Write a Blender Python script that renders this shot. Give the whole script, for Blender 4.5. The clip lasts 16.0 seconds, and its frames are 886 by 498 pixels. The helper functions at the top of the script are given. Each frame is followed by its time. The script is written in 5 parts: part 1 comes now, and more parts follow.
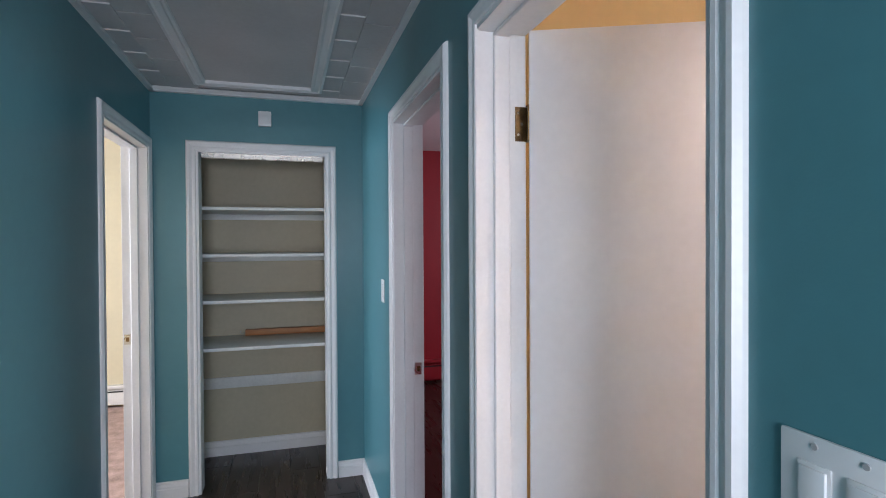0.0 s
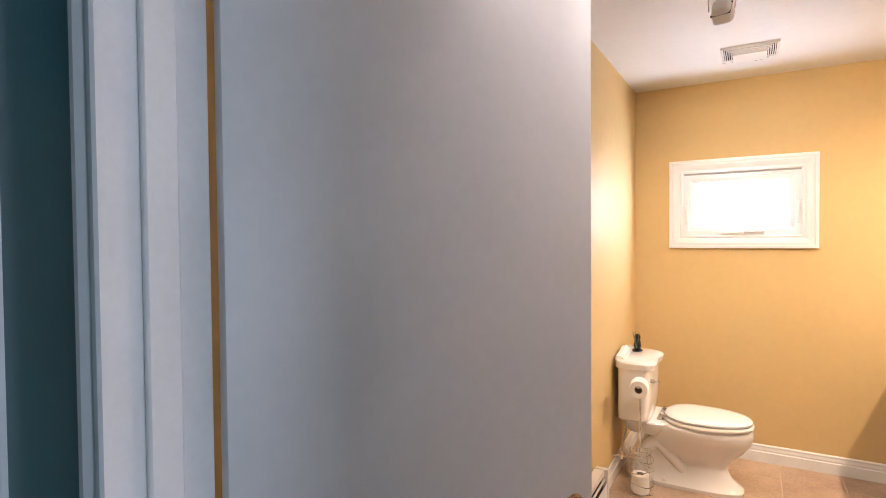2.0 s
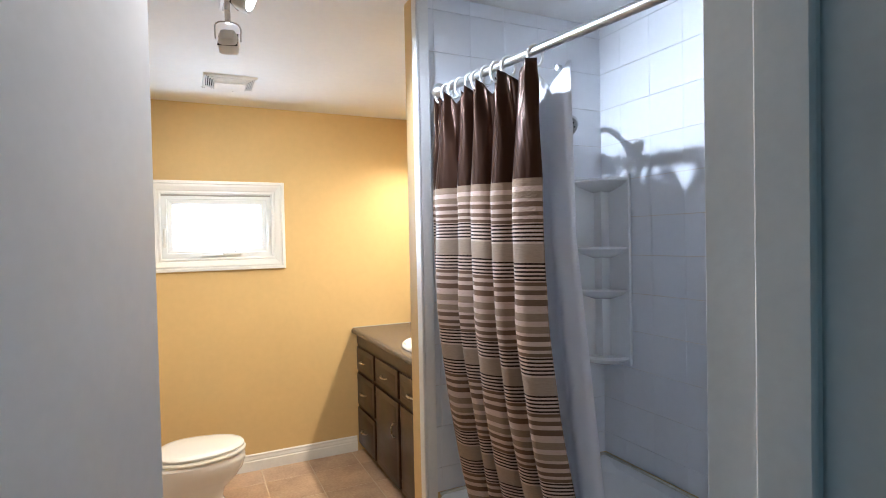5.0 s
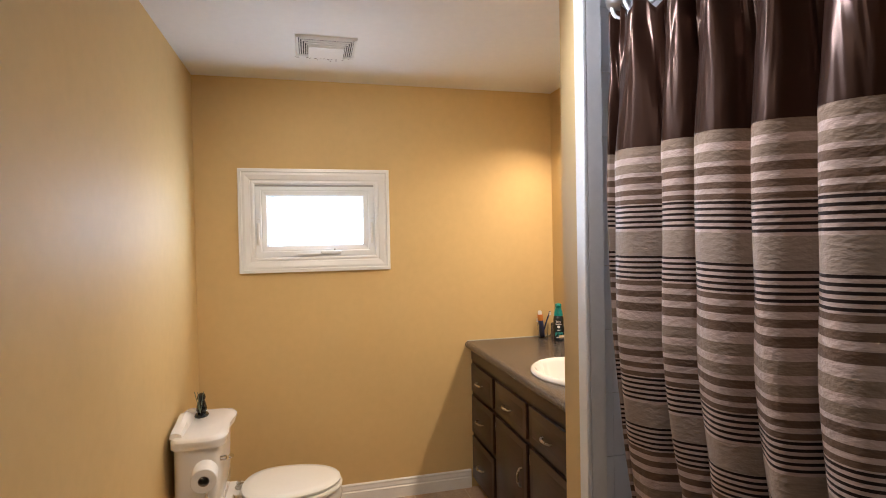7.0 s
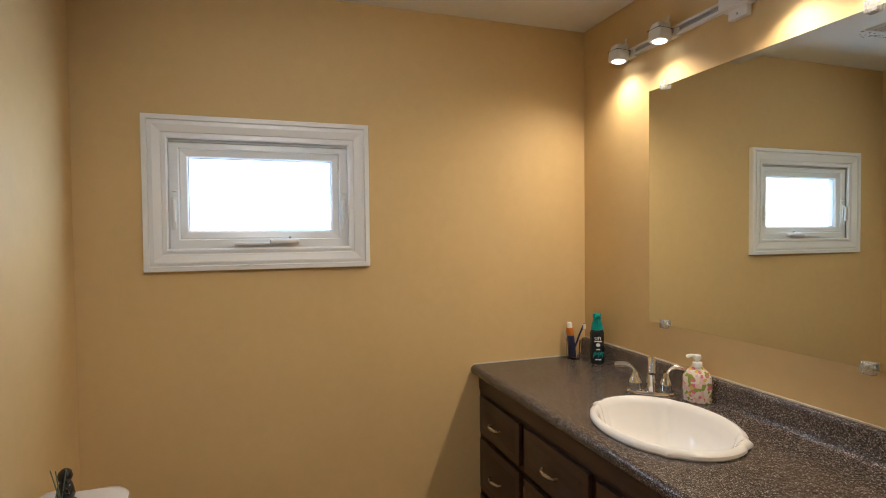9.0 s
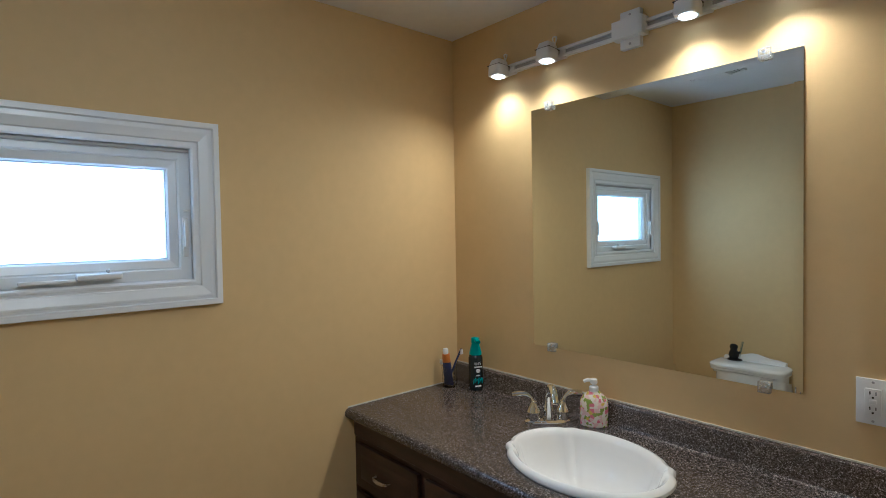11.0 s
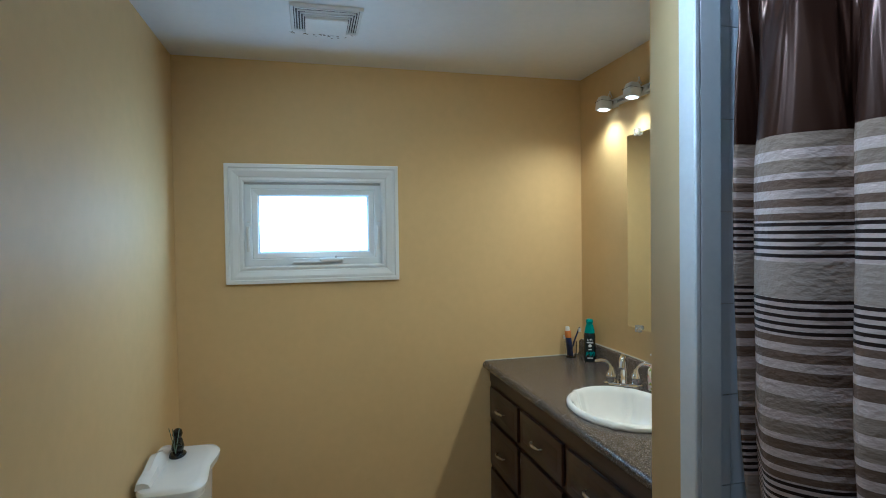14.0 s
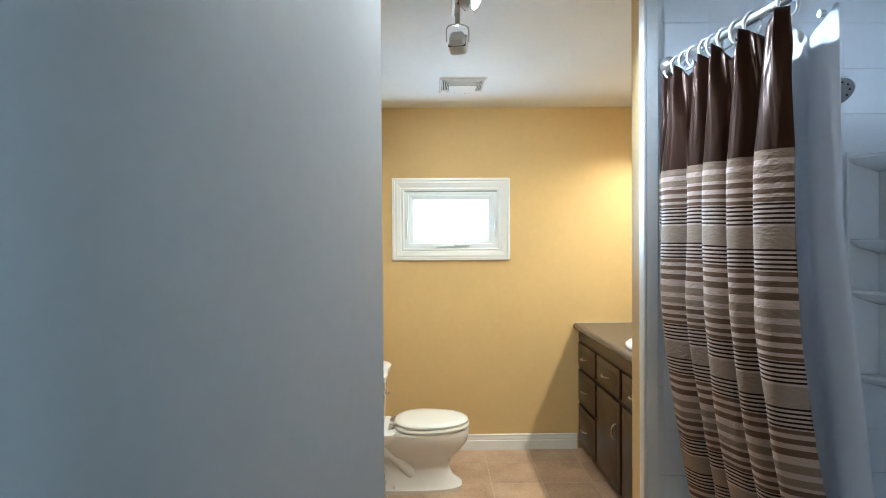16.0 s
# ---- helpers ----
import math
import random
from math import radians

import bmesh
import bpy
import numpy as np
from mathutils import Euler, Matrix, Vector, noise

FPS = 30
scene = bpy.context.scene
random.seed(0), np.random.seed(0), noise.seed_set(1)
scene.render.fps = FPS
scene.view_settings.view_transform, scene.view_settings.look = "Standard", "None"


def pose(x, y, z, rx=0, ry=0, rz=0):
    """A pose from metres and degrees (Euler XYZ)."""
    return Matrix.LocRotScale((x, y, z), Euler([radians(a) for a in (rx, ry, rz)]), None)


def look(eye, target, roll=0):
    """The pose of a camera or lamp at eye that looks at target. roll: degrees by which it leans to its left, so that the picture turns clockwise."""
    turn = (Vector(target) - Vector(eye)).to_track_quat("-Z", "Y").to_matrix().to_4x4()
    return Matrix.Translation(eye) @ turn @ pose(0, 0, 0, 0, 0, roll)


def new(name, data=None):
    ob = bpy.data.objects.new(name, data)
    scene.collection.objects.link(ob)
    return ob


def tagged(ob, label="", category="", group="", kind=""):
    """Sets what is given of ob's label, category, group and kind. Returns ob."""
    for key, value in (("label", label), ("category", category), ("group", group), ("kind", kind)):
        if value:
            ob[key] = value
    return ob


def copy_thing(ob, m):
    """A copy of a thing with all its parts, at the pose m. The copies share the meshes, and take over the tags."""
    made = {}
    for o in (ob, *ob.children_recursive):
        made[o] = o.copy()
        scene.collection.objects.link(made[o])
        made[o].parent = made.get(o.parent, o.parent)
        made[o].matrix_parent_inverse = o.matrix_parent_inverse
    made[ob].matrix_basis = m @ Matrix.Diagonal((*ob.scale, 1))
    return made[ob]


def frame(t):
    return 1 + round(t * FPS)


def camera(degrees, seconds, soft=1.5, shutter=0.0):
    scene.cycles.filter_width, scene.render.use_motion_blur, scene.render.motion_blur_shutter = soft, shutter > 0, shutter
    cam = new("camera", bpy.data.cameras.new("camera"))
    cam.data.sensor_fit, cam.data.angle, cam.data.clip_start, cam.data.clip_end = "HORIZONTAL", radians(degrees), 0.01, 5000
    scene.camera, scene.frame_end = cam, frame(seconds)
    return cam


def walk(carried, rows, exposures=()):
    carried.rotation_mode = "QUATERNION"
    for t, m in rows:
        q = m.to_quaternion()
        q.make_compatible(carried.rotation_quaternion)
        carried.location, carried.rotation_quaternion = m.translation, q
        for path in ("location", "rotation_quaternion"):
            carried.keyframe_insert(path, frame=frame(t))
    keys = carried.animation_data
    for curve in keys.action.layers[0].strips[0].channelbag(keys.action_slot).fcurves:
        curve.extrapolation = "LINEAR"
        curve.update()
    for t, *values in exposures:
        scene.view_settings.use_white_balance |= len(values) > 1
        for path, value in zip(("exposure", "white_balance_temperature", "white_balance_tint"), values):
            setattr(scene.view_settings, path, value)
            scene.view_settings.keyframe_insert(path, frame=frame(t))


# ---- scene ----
cam = camera(79.7, 16.0, soft=1.0)
PATH = [
    (0, (0.074, 0.197, 1.476), (0.642, 2.114, 1.453), -0.3),
    (0.5, (0.095, 0.419, 1.474), (1.011, 2.197, 1.445), -0.5),
    (1, (0.11, 0.603, 1.449), (1.353, 2.17, 1.411), -0.9),
    (1.5, (0.192, 0.758, 1.444), (1.725, 2.04, 1.387), -0.8),
    (2, (0.23, 0.856, 1.423), (1.957, 1.863, 1.377), -0.5),
    (2.5, (0.221, 0.942, 1.423), (2.086, 1.663, 1.379), -0.3),
    (3, (0.206, 1.034, 1.402), (2.165, 1.434, 1.375), -0.3),
    (3.5, (0.206, 1.059, 1.428), (2.205, 1.128, 1.4), -0.9),
    (4, (0.26, 1.072, 1.445), (2.231, 0.738, 1.414), -1.0),
    (4.2, (0.293, 1.089, 1.472), (2.226, 0.584, 1.432), -1.2),
    (6.3, (0.696, 1.094, 1.525), (2.452, 0.135, 1.486), -1.2),
    (6.5, (0.804, 1.049, 1.524), (2.621, 0.214, 1.486), -1.3),
    (7, (1.033, 0.971, 1.497), (2.972, 0.483, 1.465), -1.1),
    (7.5, (1.261, 0.947, 1.522), (3.217, 0.535, 1.462), -0.8),
    (8, (1.501, 0.92, 1.472), (3.453, 0.486, 1.427), -0.8),
    (8.2, (1.604, 0.885, 1.458), (3.551, 0.437, 1.412), -0.8),
    (10.3, (2.32, 1.074, 1.502), (3.973, -0.05, 1.447), -0.8),
    (10.5, (2.349, 1.09, 1.518), (3.958, -0.096, 1.461), -1.0),
    (11, (2.368, 1.097, 1.551), (3.883, -0.209, 1.492), -1.0),
    (11.5, (2.352, 1.078, 1.558), (3.816, -0.284, 1.502), -0.9),
    (12, (2.309, 1.053, 1.556), (3.759, -0.324, 1.498), -0.9),
    (12.5, (2.194, 1.027, 1.567), (3.761, -0.213, 1.508), -1.0),
    (13, (1.994, 0.961, 1.563), (3.748, 0.002, 1.511), -1.05),
    (13.5, (1.765, 0.936, 1.567), (3.668, 0.324, 1.509), -0.8),
    (14, (1.434, 0.95, 1.549), (3.374, 0.467, 1.505), -0.8),
    (14.5, (1.158, 0.976, 1.529), (3.136, 0.683, 1.486), -0.8),
    (15, (0.859, 0.996, 1.525), (2.854, 0.856, 1.491), -0.6),
    (15.5, (0.602, 1.086, 1.507), (2.596, 0.933, 1.481), -0.8),
    (16, (0.363, 1.051, 1.464), (2.363, 1.018, 1.437), -0.4),
]
# the clip's camera brightens and cools its picture on the way: seconds, stops, kelvin, tint
EXPOSURES = [(0.0, 1.52, 6750, 23), (0.5, 1.30, 6700, 30), (1.0, 1.10, 6650, 26), (2.0, 0.72, 6250, 20), (3.0, 0.34, 6000, 15), (4.0, 0.58, 5450, 3), (6.5, 0.08, 5800, 14), (7.0, -0.20, 6050, 14), (8.0, -0.43, 5950, 12),
             (10.5, -1.20, 4750, 5), (12.0, -0.76, 4250, 0), (13.0, -0.76, 4050, -2), (13.5, -1.06, 4250, -4), (14.0, -0.96, 4350, -6), (15.0, -0.32, 4850, -4), (16.0, 0.34, 5000, -4)]
walk(cam, [(t, look(eye, target, roll)) for t, eye, target, roll in PATH], EXPOSURES)

# ---- world, sun and lamps ----
world = bpy.data.worlds.new("world")
scene.world = world
world.use_nodes = True
_wn = world.node_tree.nodes
_sky = _wn.new("ShaderNodeTexSky")
_sky.sky_type, _sky.sun_disc = "NISHITA", False
_sky.sun_elevation, _sky.sun_rotation = radians(40), radians(200)
world.node_tree.links.new(_sky.outputs["Color"], _wn["Background"].inputs["Color"])
_wn["Background"].inputs["Strength"].default_value = 0.10


def area_lamp(name, eye, target, w, h, watts, rgb):
    d = bpy.data.lights.new(name, "AREA")
    d.shape, d.size, d.size_y, d.energy, d.color = "RECTANGLE", w, h, watts, rgb
    ob = new(name, d)
    ob.matrix_world = look(eye, target)
    return ob


def spot_lamp(name, eye, target, watts, cone, rgb, blend=0.6, radius=0.02):
    d = bpy.data.lights.new(name, "SPOT")
    d.energy, d.spot_size, d.spot_blend, d.color, d.shadow_soft_size = watts, radians(cone), blend, rgb, radius
    ob = new(name, d)
    ob.matrix_world = look(eye, target)
    return ob


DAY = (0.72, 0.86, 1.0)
WARM = (1.0, 0.775, 0.52)
# daylight in openings: bathroom window, carpeted room; hall end and red room added unseen
area_lamp("daylight_bath", (4.285, 0.928, 1.627), (0, 0.928, 1.627), 0.672, 0.414, 16, DAY)
# fill lamp behind the camera's start; its window is assumed
area_lamp("hall_end_fill", (-0.1, -1.66, 1.45), (-0.1, 2, 1.3), 0.90, 1.10, 19, DAY)
area_lamp("daylight_room", (-3.64, 3.3, 1.5), (0, 3.2, 1.2), 1.6, 1.1, 55, DAY)
# fill lamp added to brighten the red room, no window known there
area_lamp("red_room_fill", (3.94, 3.4, 1.5), (0, 3.4, 1.3), 1.2, 1.1, 20, DAY)


def head_pose(eye, target):
    """A lamp head at eye whose light goes towards target."""
    return look(eye, target)


# heads of the track over the mirror and of the ceiling track: place, aim, watts, cone, colour
VANITY_HEADS = [((3.862, -0.506, 2.220), (3.86, -0.16, 1.0), 25), ((3.616, -0.506, 2.220), (3.58, -0.04, 1.0), 30), ((3.094, -0.506, 2.220), (3.04, -0.10, 1.0), 30), ((2.848, -0.506, 2.220), (2.80, -0.08, 1.0), 30)]
# last ceiling head is added unseen, to brighten the door and partition
CEILING_HEADS = [((2.420, 0.955, 2.235), (4.2, 0.55, 1.00), 54, 105, (1.0, 0.86, 0.68)), ((2.110, 0.940, 2.262), (1.40, -0.5, 1.47), 80, 98, (0.94, 0.95, 1.0)), ((1.42, 0.955, 2.290), (1.28, 0.66, 0.40), 11, 150, (1.0, 0.88, 0.78))]
for _e, _a, _w in VANITY_HEADS:
    _d = (Vector(_a) - Vector(_e)).normalized()
    spot_lamp("spot_vanity", Vector(_e) + _d * 0.052, Vector(_a), _w, 150, WARM, 1.0)
for _e, _a, _w, _c, _rgb in CEILING_HEADS:
    _d = (Vector(_a) - Vector(_e)).normalized()
    spot_lamp("spot_ceiling_and_fill", Vector(_e) + _d * 0.052, Vector(_a), _w, _c, _rgb, 0.9, 0.012)


# ---- materials ----
def node_mat(name):
    m = bpy.data.materials.new(name)
    m.use_nodes = True
    nt = m.node_tree
    return m, nt, nt.nodes["Principled BSDF"]


def rgba(c):
    return (*c, 1.0)


def surface(name, rgb, rough=0.5, var=0.06, scale=3.0, bump=0.0, bump_scale=120.0, metal=0.0, spec=0.5, piece=0.0, stretch=(1, 1, 1), coat=0.0, dark=None):
    """Principled surface with two scales of uneven colour, uneven gloss and fine relief."""
    m, nt, b = node_mat(name)
    N, L = nt.nodes.new, nt.links.new
    geo = N("ShaderNodeNewGeometry")
    mp = N("ShaderNodeMapping")
    mp.inputs["Scale"].default_value = stretch
    L(geo.outputs["Position"], mp.inputs["Vector"])
    n1, n2 = N("ShaderNodeTexNoise"), N("ShaderNodeTexNoise")
    n1.inputs["Scale"].default_value, n1.inputs["Detail"].default_value = scale, 4
    n2.inputs["Scale"].default_value, n2.inputs["Detail"].default_value = scale * 14, 3
    L(mp.outputs["Vector"], n1.inputs["Vector"])
    L(mp.outputs["Vector"], n2.inputs["Vector"])
    add = N("ShaderNodeMath")
    add.operation = "ADD"
    L(n1.outputs["Fac"], add.inputs[0])
    half = N("ShaderNodeMath")
    half.operation = "MULTIPLY"
    half.inputs[1].default_value = 0.5
    L(n2.outputs["Fac"], half.inputs[0])
    L(half.outputs[0], add.inputs[1])
    rng = N("ShaderNodeMapRange")
    rng.inputs["From Min"].default_value, rng.inputs["From Max"].default_value = 0.45, 1.05
    L(add.outputs[0], rng.inputs["Value"])
    mix = N("ShaderNodeMix")
    mix.data_type = "RGBA"
    lo = dark or tuple(c * (1 - var * 2) for c in rgb)
    hi = tuple(min(1.0, c * (1 + var)) for c in rgb)
    mix.inputs[6].default_value, mix.inputs[7].default_value = rgba(lo), rgba(hi)
    L(rng.outputs["Result"], mix.inputs[0])
    col = mix.outputs[2]
    if piece:
        oi = N("ShaderNodeObjectInfo")
        hsv = N("ShaderNodeHueSaturation")
        mr = N("ShaderNodeMapRange")
        mr.inputs["To Min"].default_value, mr.inputs["To Max"].default_value = 1 - piece, 1 + piece
        L(oi.outputs["Random"], mr.inputs["Value"])
        L(mr.outputs["Result"], hsv.inputs["Value"])
        L(col, hsv.inputs["Color"])
        col = hsv.outputs["Color"]
    L(col, b.inputs["Base Color"])
    rr = N("ShaderNodeMapRange")
    rr.inputs["To Min"].default_value, rr.inputs["To Max"].default_value = max(0.02, rough - 0.06), min(1, rough + 0.06)
    L(n1.outputs["Fac"], rr.inputs["Value"])
    L(rr.outputs["Result"], b.inputs["Roughness"])
    b.inputs["Metallic"].default_value, b.inputs["Specular IOR Level"].default_value = metal, spec
    b.inputs["Coat Weight"].default_value = coat
    if bump:
        n3, bp = N("ShaderNodeTexNoise"), N("ShaderNodeBump")
        n3.inputs["Scale"].default_value, n3.inputs["Detail"].default_value = bump_scale, 3
        bp.inputs["Strength"].default_value, bp.inputs["Distance"].default_value = bump, 0.002
        L(mp.outputs["Vector"], n3.inputs["Vector"])
        L(n3.outputs["Fac"], bp.inputs["Height"])
        L(bp.outputs["Normal"], b.inputs["Normal"])
    return m


def glow(name, rgb, strength):
    m, nt, b = node_mat(name)
    b.inputs["Base Color"].default_value = rgba(rgb)
    b.inputs["Emission Color"].default_value, b.inputs["Emission Strength"].default_value = rgba(rgb), strength
    return m


def clear(name, rgb=(1, 1, 1), rough=0.02, weight=1.0):
    m, nt, b = node_mat(name)
    b.inputs["Base Color"].default_value, b.inputs["Roughness"].default_value = rgba(rgb), rough
    b.inputs["Transmission Weight"].default_value, b.inputs["IOR"].default_value = weight, 1.45
    return m


M_TEAL = surface("teal_paint", (0.070, 0.235, 0.265), 0.36, 0.05, 2.0, 0.10, 260)
M_YELLOW = surface("yellow_paint", (0.65, 0.472, 0.222), 0.58, 0.035, 1.6, 0.10, 260, spec=0.28)
M_RED = surface("red_paint", (0.33, 0.012, 0.020), 0.45, 0.06, 2.0, 0.10, 260)
M_BEIGE = surface("beige_paint", (0.60, 0.53, 0.36), 0.55, 0.04, 2.0, 0.08, 260)
M_CREAM = surface("cream_closet_paint", (0.48, 0.43, 0.31), 0.5, 0.06, 2.5, 0.10, 200)
M_WHITE = surface("white_trim_paint", (0.78, 0.78, 0.77), 0.38, 0.04, 6.0, 0.10, 90)
M_DOOR = surface("white_door_paint", (0.74, 0.73, 0.72), 0.42, 0.035, 3.0, 0.08, 60)
M_SHELF = surface("white_shelf_paint", (0.70, 0.72, 0.70), 0.35, 0.08, 5.0, 0.08, 60)
M_CEIL = surface("white_ceiling_paint", (0.76, 0.75, 0.73), 0.7, 0.03, 2.0, 0.15, 220)
M_CEILTILE = surface("ceiling_tile_board", (0.56, 0.55, 0.54), 0.7, 0.06, 3.0, 0.25, 160)
M_FLOORDARK = surface("dark_laminate", (0.030, 0.017, 0.012), 0.28, 0.30, 4.0, 0.10, 60, piece=0.25, stretch=(6, 0.6, 1))
M_CARPET = surface("pink_beige_carpet", (0.44, 0.30, 0.26), 0.95, 0.25, 12.0, 1.0, 500)
M_TILE = surface("beige_floor_tile", (0.47, 0.345, 0.245), 0.33, 0.22, 5.0, 0.12, 40, piece=0.10, dark=(0.30, 0.195, 0.13))
M_GROUT = surface("tan_grout", (0.60, 0.50, 0.39), 0.8, 0.10, 20.0, 0.3, 300)
M_WTILE = surface("white_wall_tile", (0.76, 0.78, 0.82), 0.12, 0.02, 3.0, 0.03, 20, piece=0.02)
M_WGROUT = surface("white_grout", (0.72, 0.74, 0.78), 0.5, 0.03, 20.0)
M_TUB = surface("white_tub_enamel", (0.80, 0.81, 0.82), 0.15, 0.02, 3.0, spec=0.6)
M_CHINA = surface("white_china", (0.82, 0.80, 0.77), 0.10, 0.015, 3.0, spec=0.6, coat=0.3)
M_SEAT = surface("white_seat_plastic", (0.80, 0.78, 0.73), 0.22, 0.015, 3.0)
M_WOOD = surface("dark_brown_stained_wood", (0.040, 0.019, 0.012), 0.33, 0.35, 5.0, 0.12, 90, stretch=(1, 1, 8))
M_CHROME = surface("chrome", (0.80, 0.81, 0.82), 0.03, 0.02, 6.0, metal=1.0)
M_NICKEL = surface("brushed_nickel", (0.62, 0.58, 0.52), 0.28, 0.06, 20.0, metal=1.0)
M_STEEL = surface("grey_steel_rod", (0.50, 0.51, 0.52), 0.32, 0.05, 10.0, metal=1.0)
M_BRASS = surface("worn_brass", (0.30, 0.185, 0.08), 0.34, 0.35, 40.0, metal=1.0, dark=(0.045, 0.028, 0.018))
M_KNOB = surface("polished_brass", (0.58, 0.38, 0.17), 0.16, 0.15, 30.0, metal=1.0)
M_SATIN = surface("white_satin_trim", (0.81, 0.82, 0.84), 0.34, 0.012, 4.0, 0.04, 60)
M_MILDEW = surface("brown_mildew", (0.16, 0.12, 0.085), 0.9, 0.3, 40.0)
M_PLASTIC = surface("white_plastic", (0.76, 0.76, 0.75), 0.32, 0.02, 5.0)
M_VINYL = surface("white_vinyl_frame", (0.80, 0.83, 0.86), 0.30, 0.01, 5.0)
M_GREYPL = surface("grey_plastic", (0.38, 0.38, 0.38), 0.4, 0.03, 5.0)
M_BLACK = surface("black_void", (0.012, 0.011, 0.010), 0.6, 0.1, 8.0)
M_HEAT = surface("white_heater_enamel", (0.72, 0.70, 0.66), 0.35, 0.04, 6.0)
M_REDHEAT = surface("red_painted_heater", (0.36, 0.018, 0.026), 0.4, 0.05, 6.0)
M_PAPER = surface("toilet_paper", (0.80, 0.78, 0.74), 0.95, 0.03, 30.0, 0.3, 300)
M_CARD = surface("grey_cardboard", (0.26, 0.20, 0.15), 0.9, 0.08, 20.0)
M_ORANGEWOOD = surface("orange_pine_batten", (0.42, 0.17, 0.055), 0.5, 0.15, 8.0, stretch=(1, 6, 6))
M_TEALPL = surface("teal_plastic", (0.0, 0.30, 0.30), 0.3, 0.02, 5.0)
M_DARKCAN = surface("black_printed_can", (0.014, 0.022, 0.026), 0.25, 0.2, 20.0)
M_ORANGE = surface("orange_print", (0.60, 0.20, 0.03), 0.35, 0.03, 8.0)
M_NAVY = surface("navy_print", (0.02, 0.035, 0.13), 0.35, 0.03, 8.0)
M_FIGURE = surface("black_resin", (0.012, 0.012, 0.013), 0.25, 0.2, 30.0)
M_REED = surface("green_grey_reed", (0.16, 0.20, 0.13), 0.7, 0.1, 30.0)
M_CAULK = surface("stained_caulk", (0.62, 0.60, 0.52), 0.6, 0.15, 25.0, 0.3, 80)
M_BULB = glow("lit_lamp_glass", (1.0, 0.93, 0.82), 14.0)
M_MIRROR = surface("mirror_silver", (0.80, 0.84, 0.80), 0.01, 0.0, 1.0, metal=1.0)
for _l in list(M_MIRROR.node_tree.links):
    if _l.to_socket.name == "Roughness" and _l.to_node.type == "BSDF_PRINCIPLED":
        M_MIRROR.node_tree.links.remove(_l)
M_MIRROR.node_tree.nodes["Principled BSDF"].inputs["Roughness"].default_value = 0.0
M_GLASS = clear("clear_glass")
M_ACRYL = clear("clear_acrylic", (0.93, 0.95, 0.96), 0.12, 0.75)


def liner_material():
    m, nt, b = node_mat("white_translucent_liner")
    b.inputs["Base Color"].default_value, b.inputs["Roughness"].default_value = (0.80, 0.81, 0.85, 1), 0.4
    tr, mx = nt.nodes.new("ShaderNodeBsdfTranslucent"), nt.nodes.new("ShaderNodeMixShader")
    tr.inputs["Color"].default_value = (0.82, 0.83, 0.88, 1)
    mx.inputs[0].default_value = 0.5
    nt.links.new(b.outputs[0], mx.inputs[1])
    nt.links.new(tr.outputs[0], mx.inputs[2])
    nt.links.new(mx.outputs[0], nt.nodes["Material Output"].inputs["Surface"])
    return m


M_LINER = liner_material()


def counter_material():
    m, nt, b = node_mat("brown_speckled_laminate")
    N, L = nt.nodes.new, nt.links.new
    geo = N("ShaderNodeNewGeometry")
    v = N("ShaderNodeTexVoronoi")
    v.inputs["Scale"].default_value = 420
    w = N("ShaderNodeTexNoise")
    w.inputs["Scale"].default_value, w.inputs["Detail"].default_value = 60, 4
    L(geo.outputs["Position"], v.inputs["Vector"])
    L(geo.outputs["Position"], w.inputs["Vector"])
    sp = N("ShaderNodeSeparateColor")
    L(v.outputs["Color"], sp.inputs[0])
    r = N("ShaderNodeValToRGB")
    r.color_ramp.interpolation = "CONSTANT"
    e = r.color_ramp.elements
    e[0].position, e[0].color = 0.0, (0.030, 0.024, 0.021, 1)
    e[1].position, e[1].color = 0.93, (0.34, 0.295, 0.27, 1)
    for p, c in ((0.38, (0.070, 0.055, 0.048, 1)), (0.65, (0.118, 0.094, 0.082, 1)), (0.82, (0.18, 0.148, 0.132, 1))):
        k = e.new(p)
        k.color = c
    L(sp.outputs[0], r.inputs["Fac"])
    mx = N("ShaderNodeMix")
    mx.data_type, mx.blend_type = "RGBA", "MULTIPLY"
    mx.inputs[0].default_value = 0.8
    r2 = N("ShaderNodeMapRange")
    r2.inputs["To Min"].default_value, r2.inputs["To Max"].default_value = 0.55, 1.3
    L(w.outputs["Fac"], r2.inputs["Value"])
    L(r.outputs["Color"], mx.inputs[6])
    L(r2.outputs["Result"], mx.inputs[7])
    L(mx.outputs[2], b.inputs["Base Color"])
    b.inputs["Roughness"].default_value = 0.24
    bp = N("ShaderNodeBump")
    bp.inputs["Strength"].default_value, bp.inputs["Distance"].default_value = 0.25, 0.001
    L(sp.outputs[1], bp.inputs["Height"])
    L(bp.outputs["Normal"], b.inputs["Normal"])
    return m


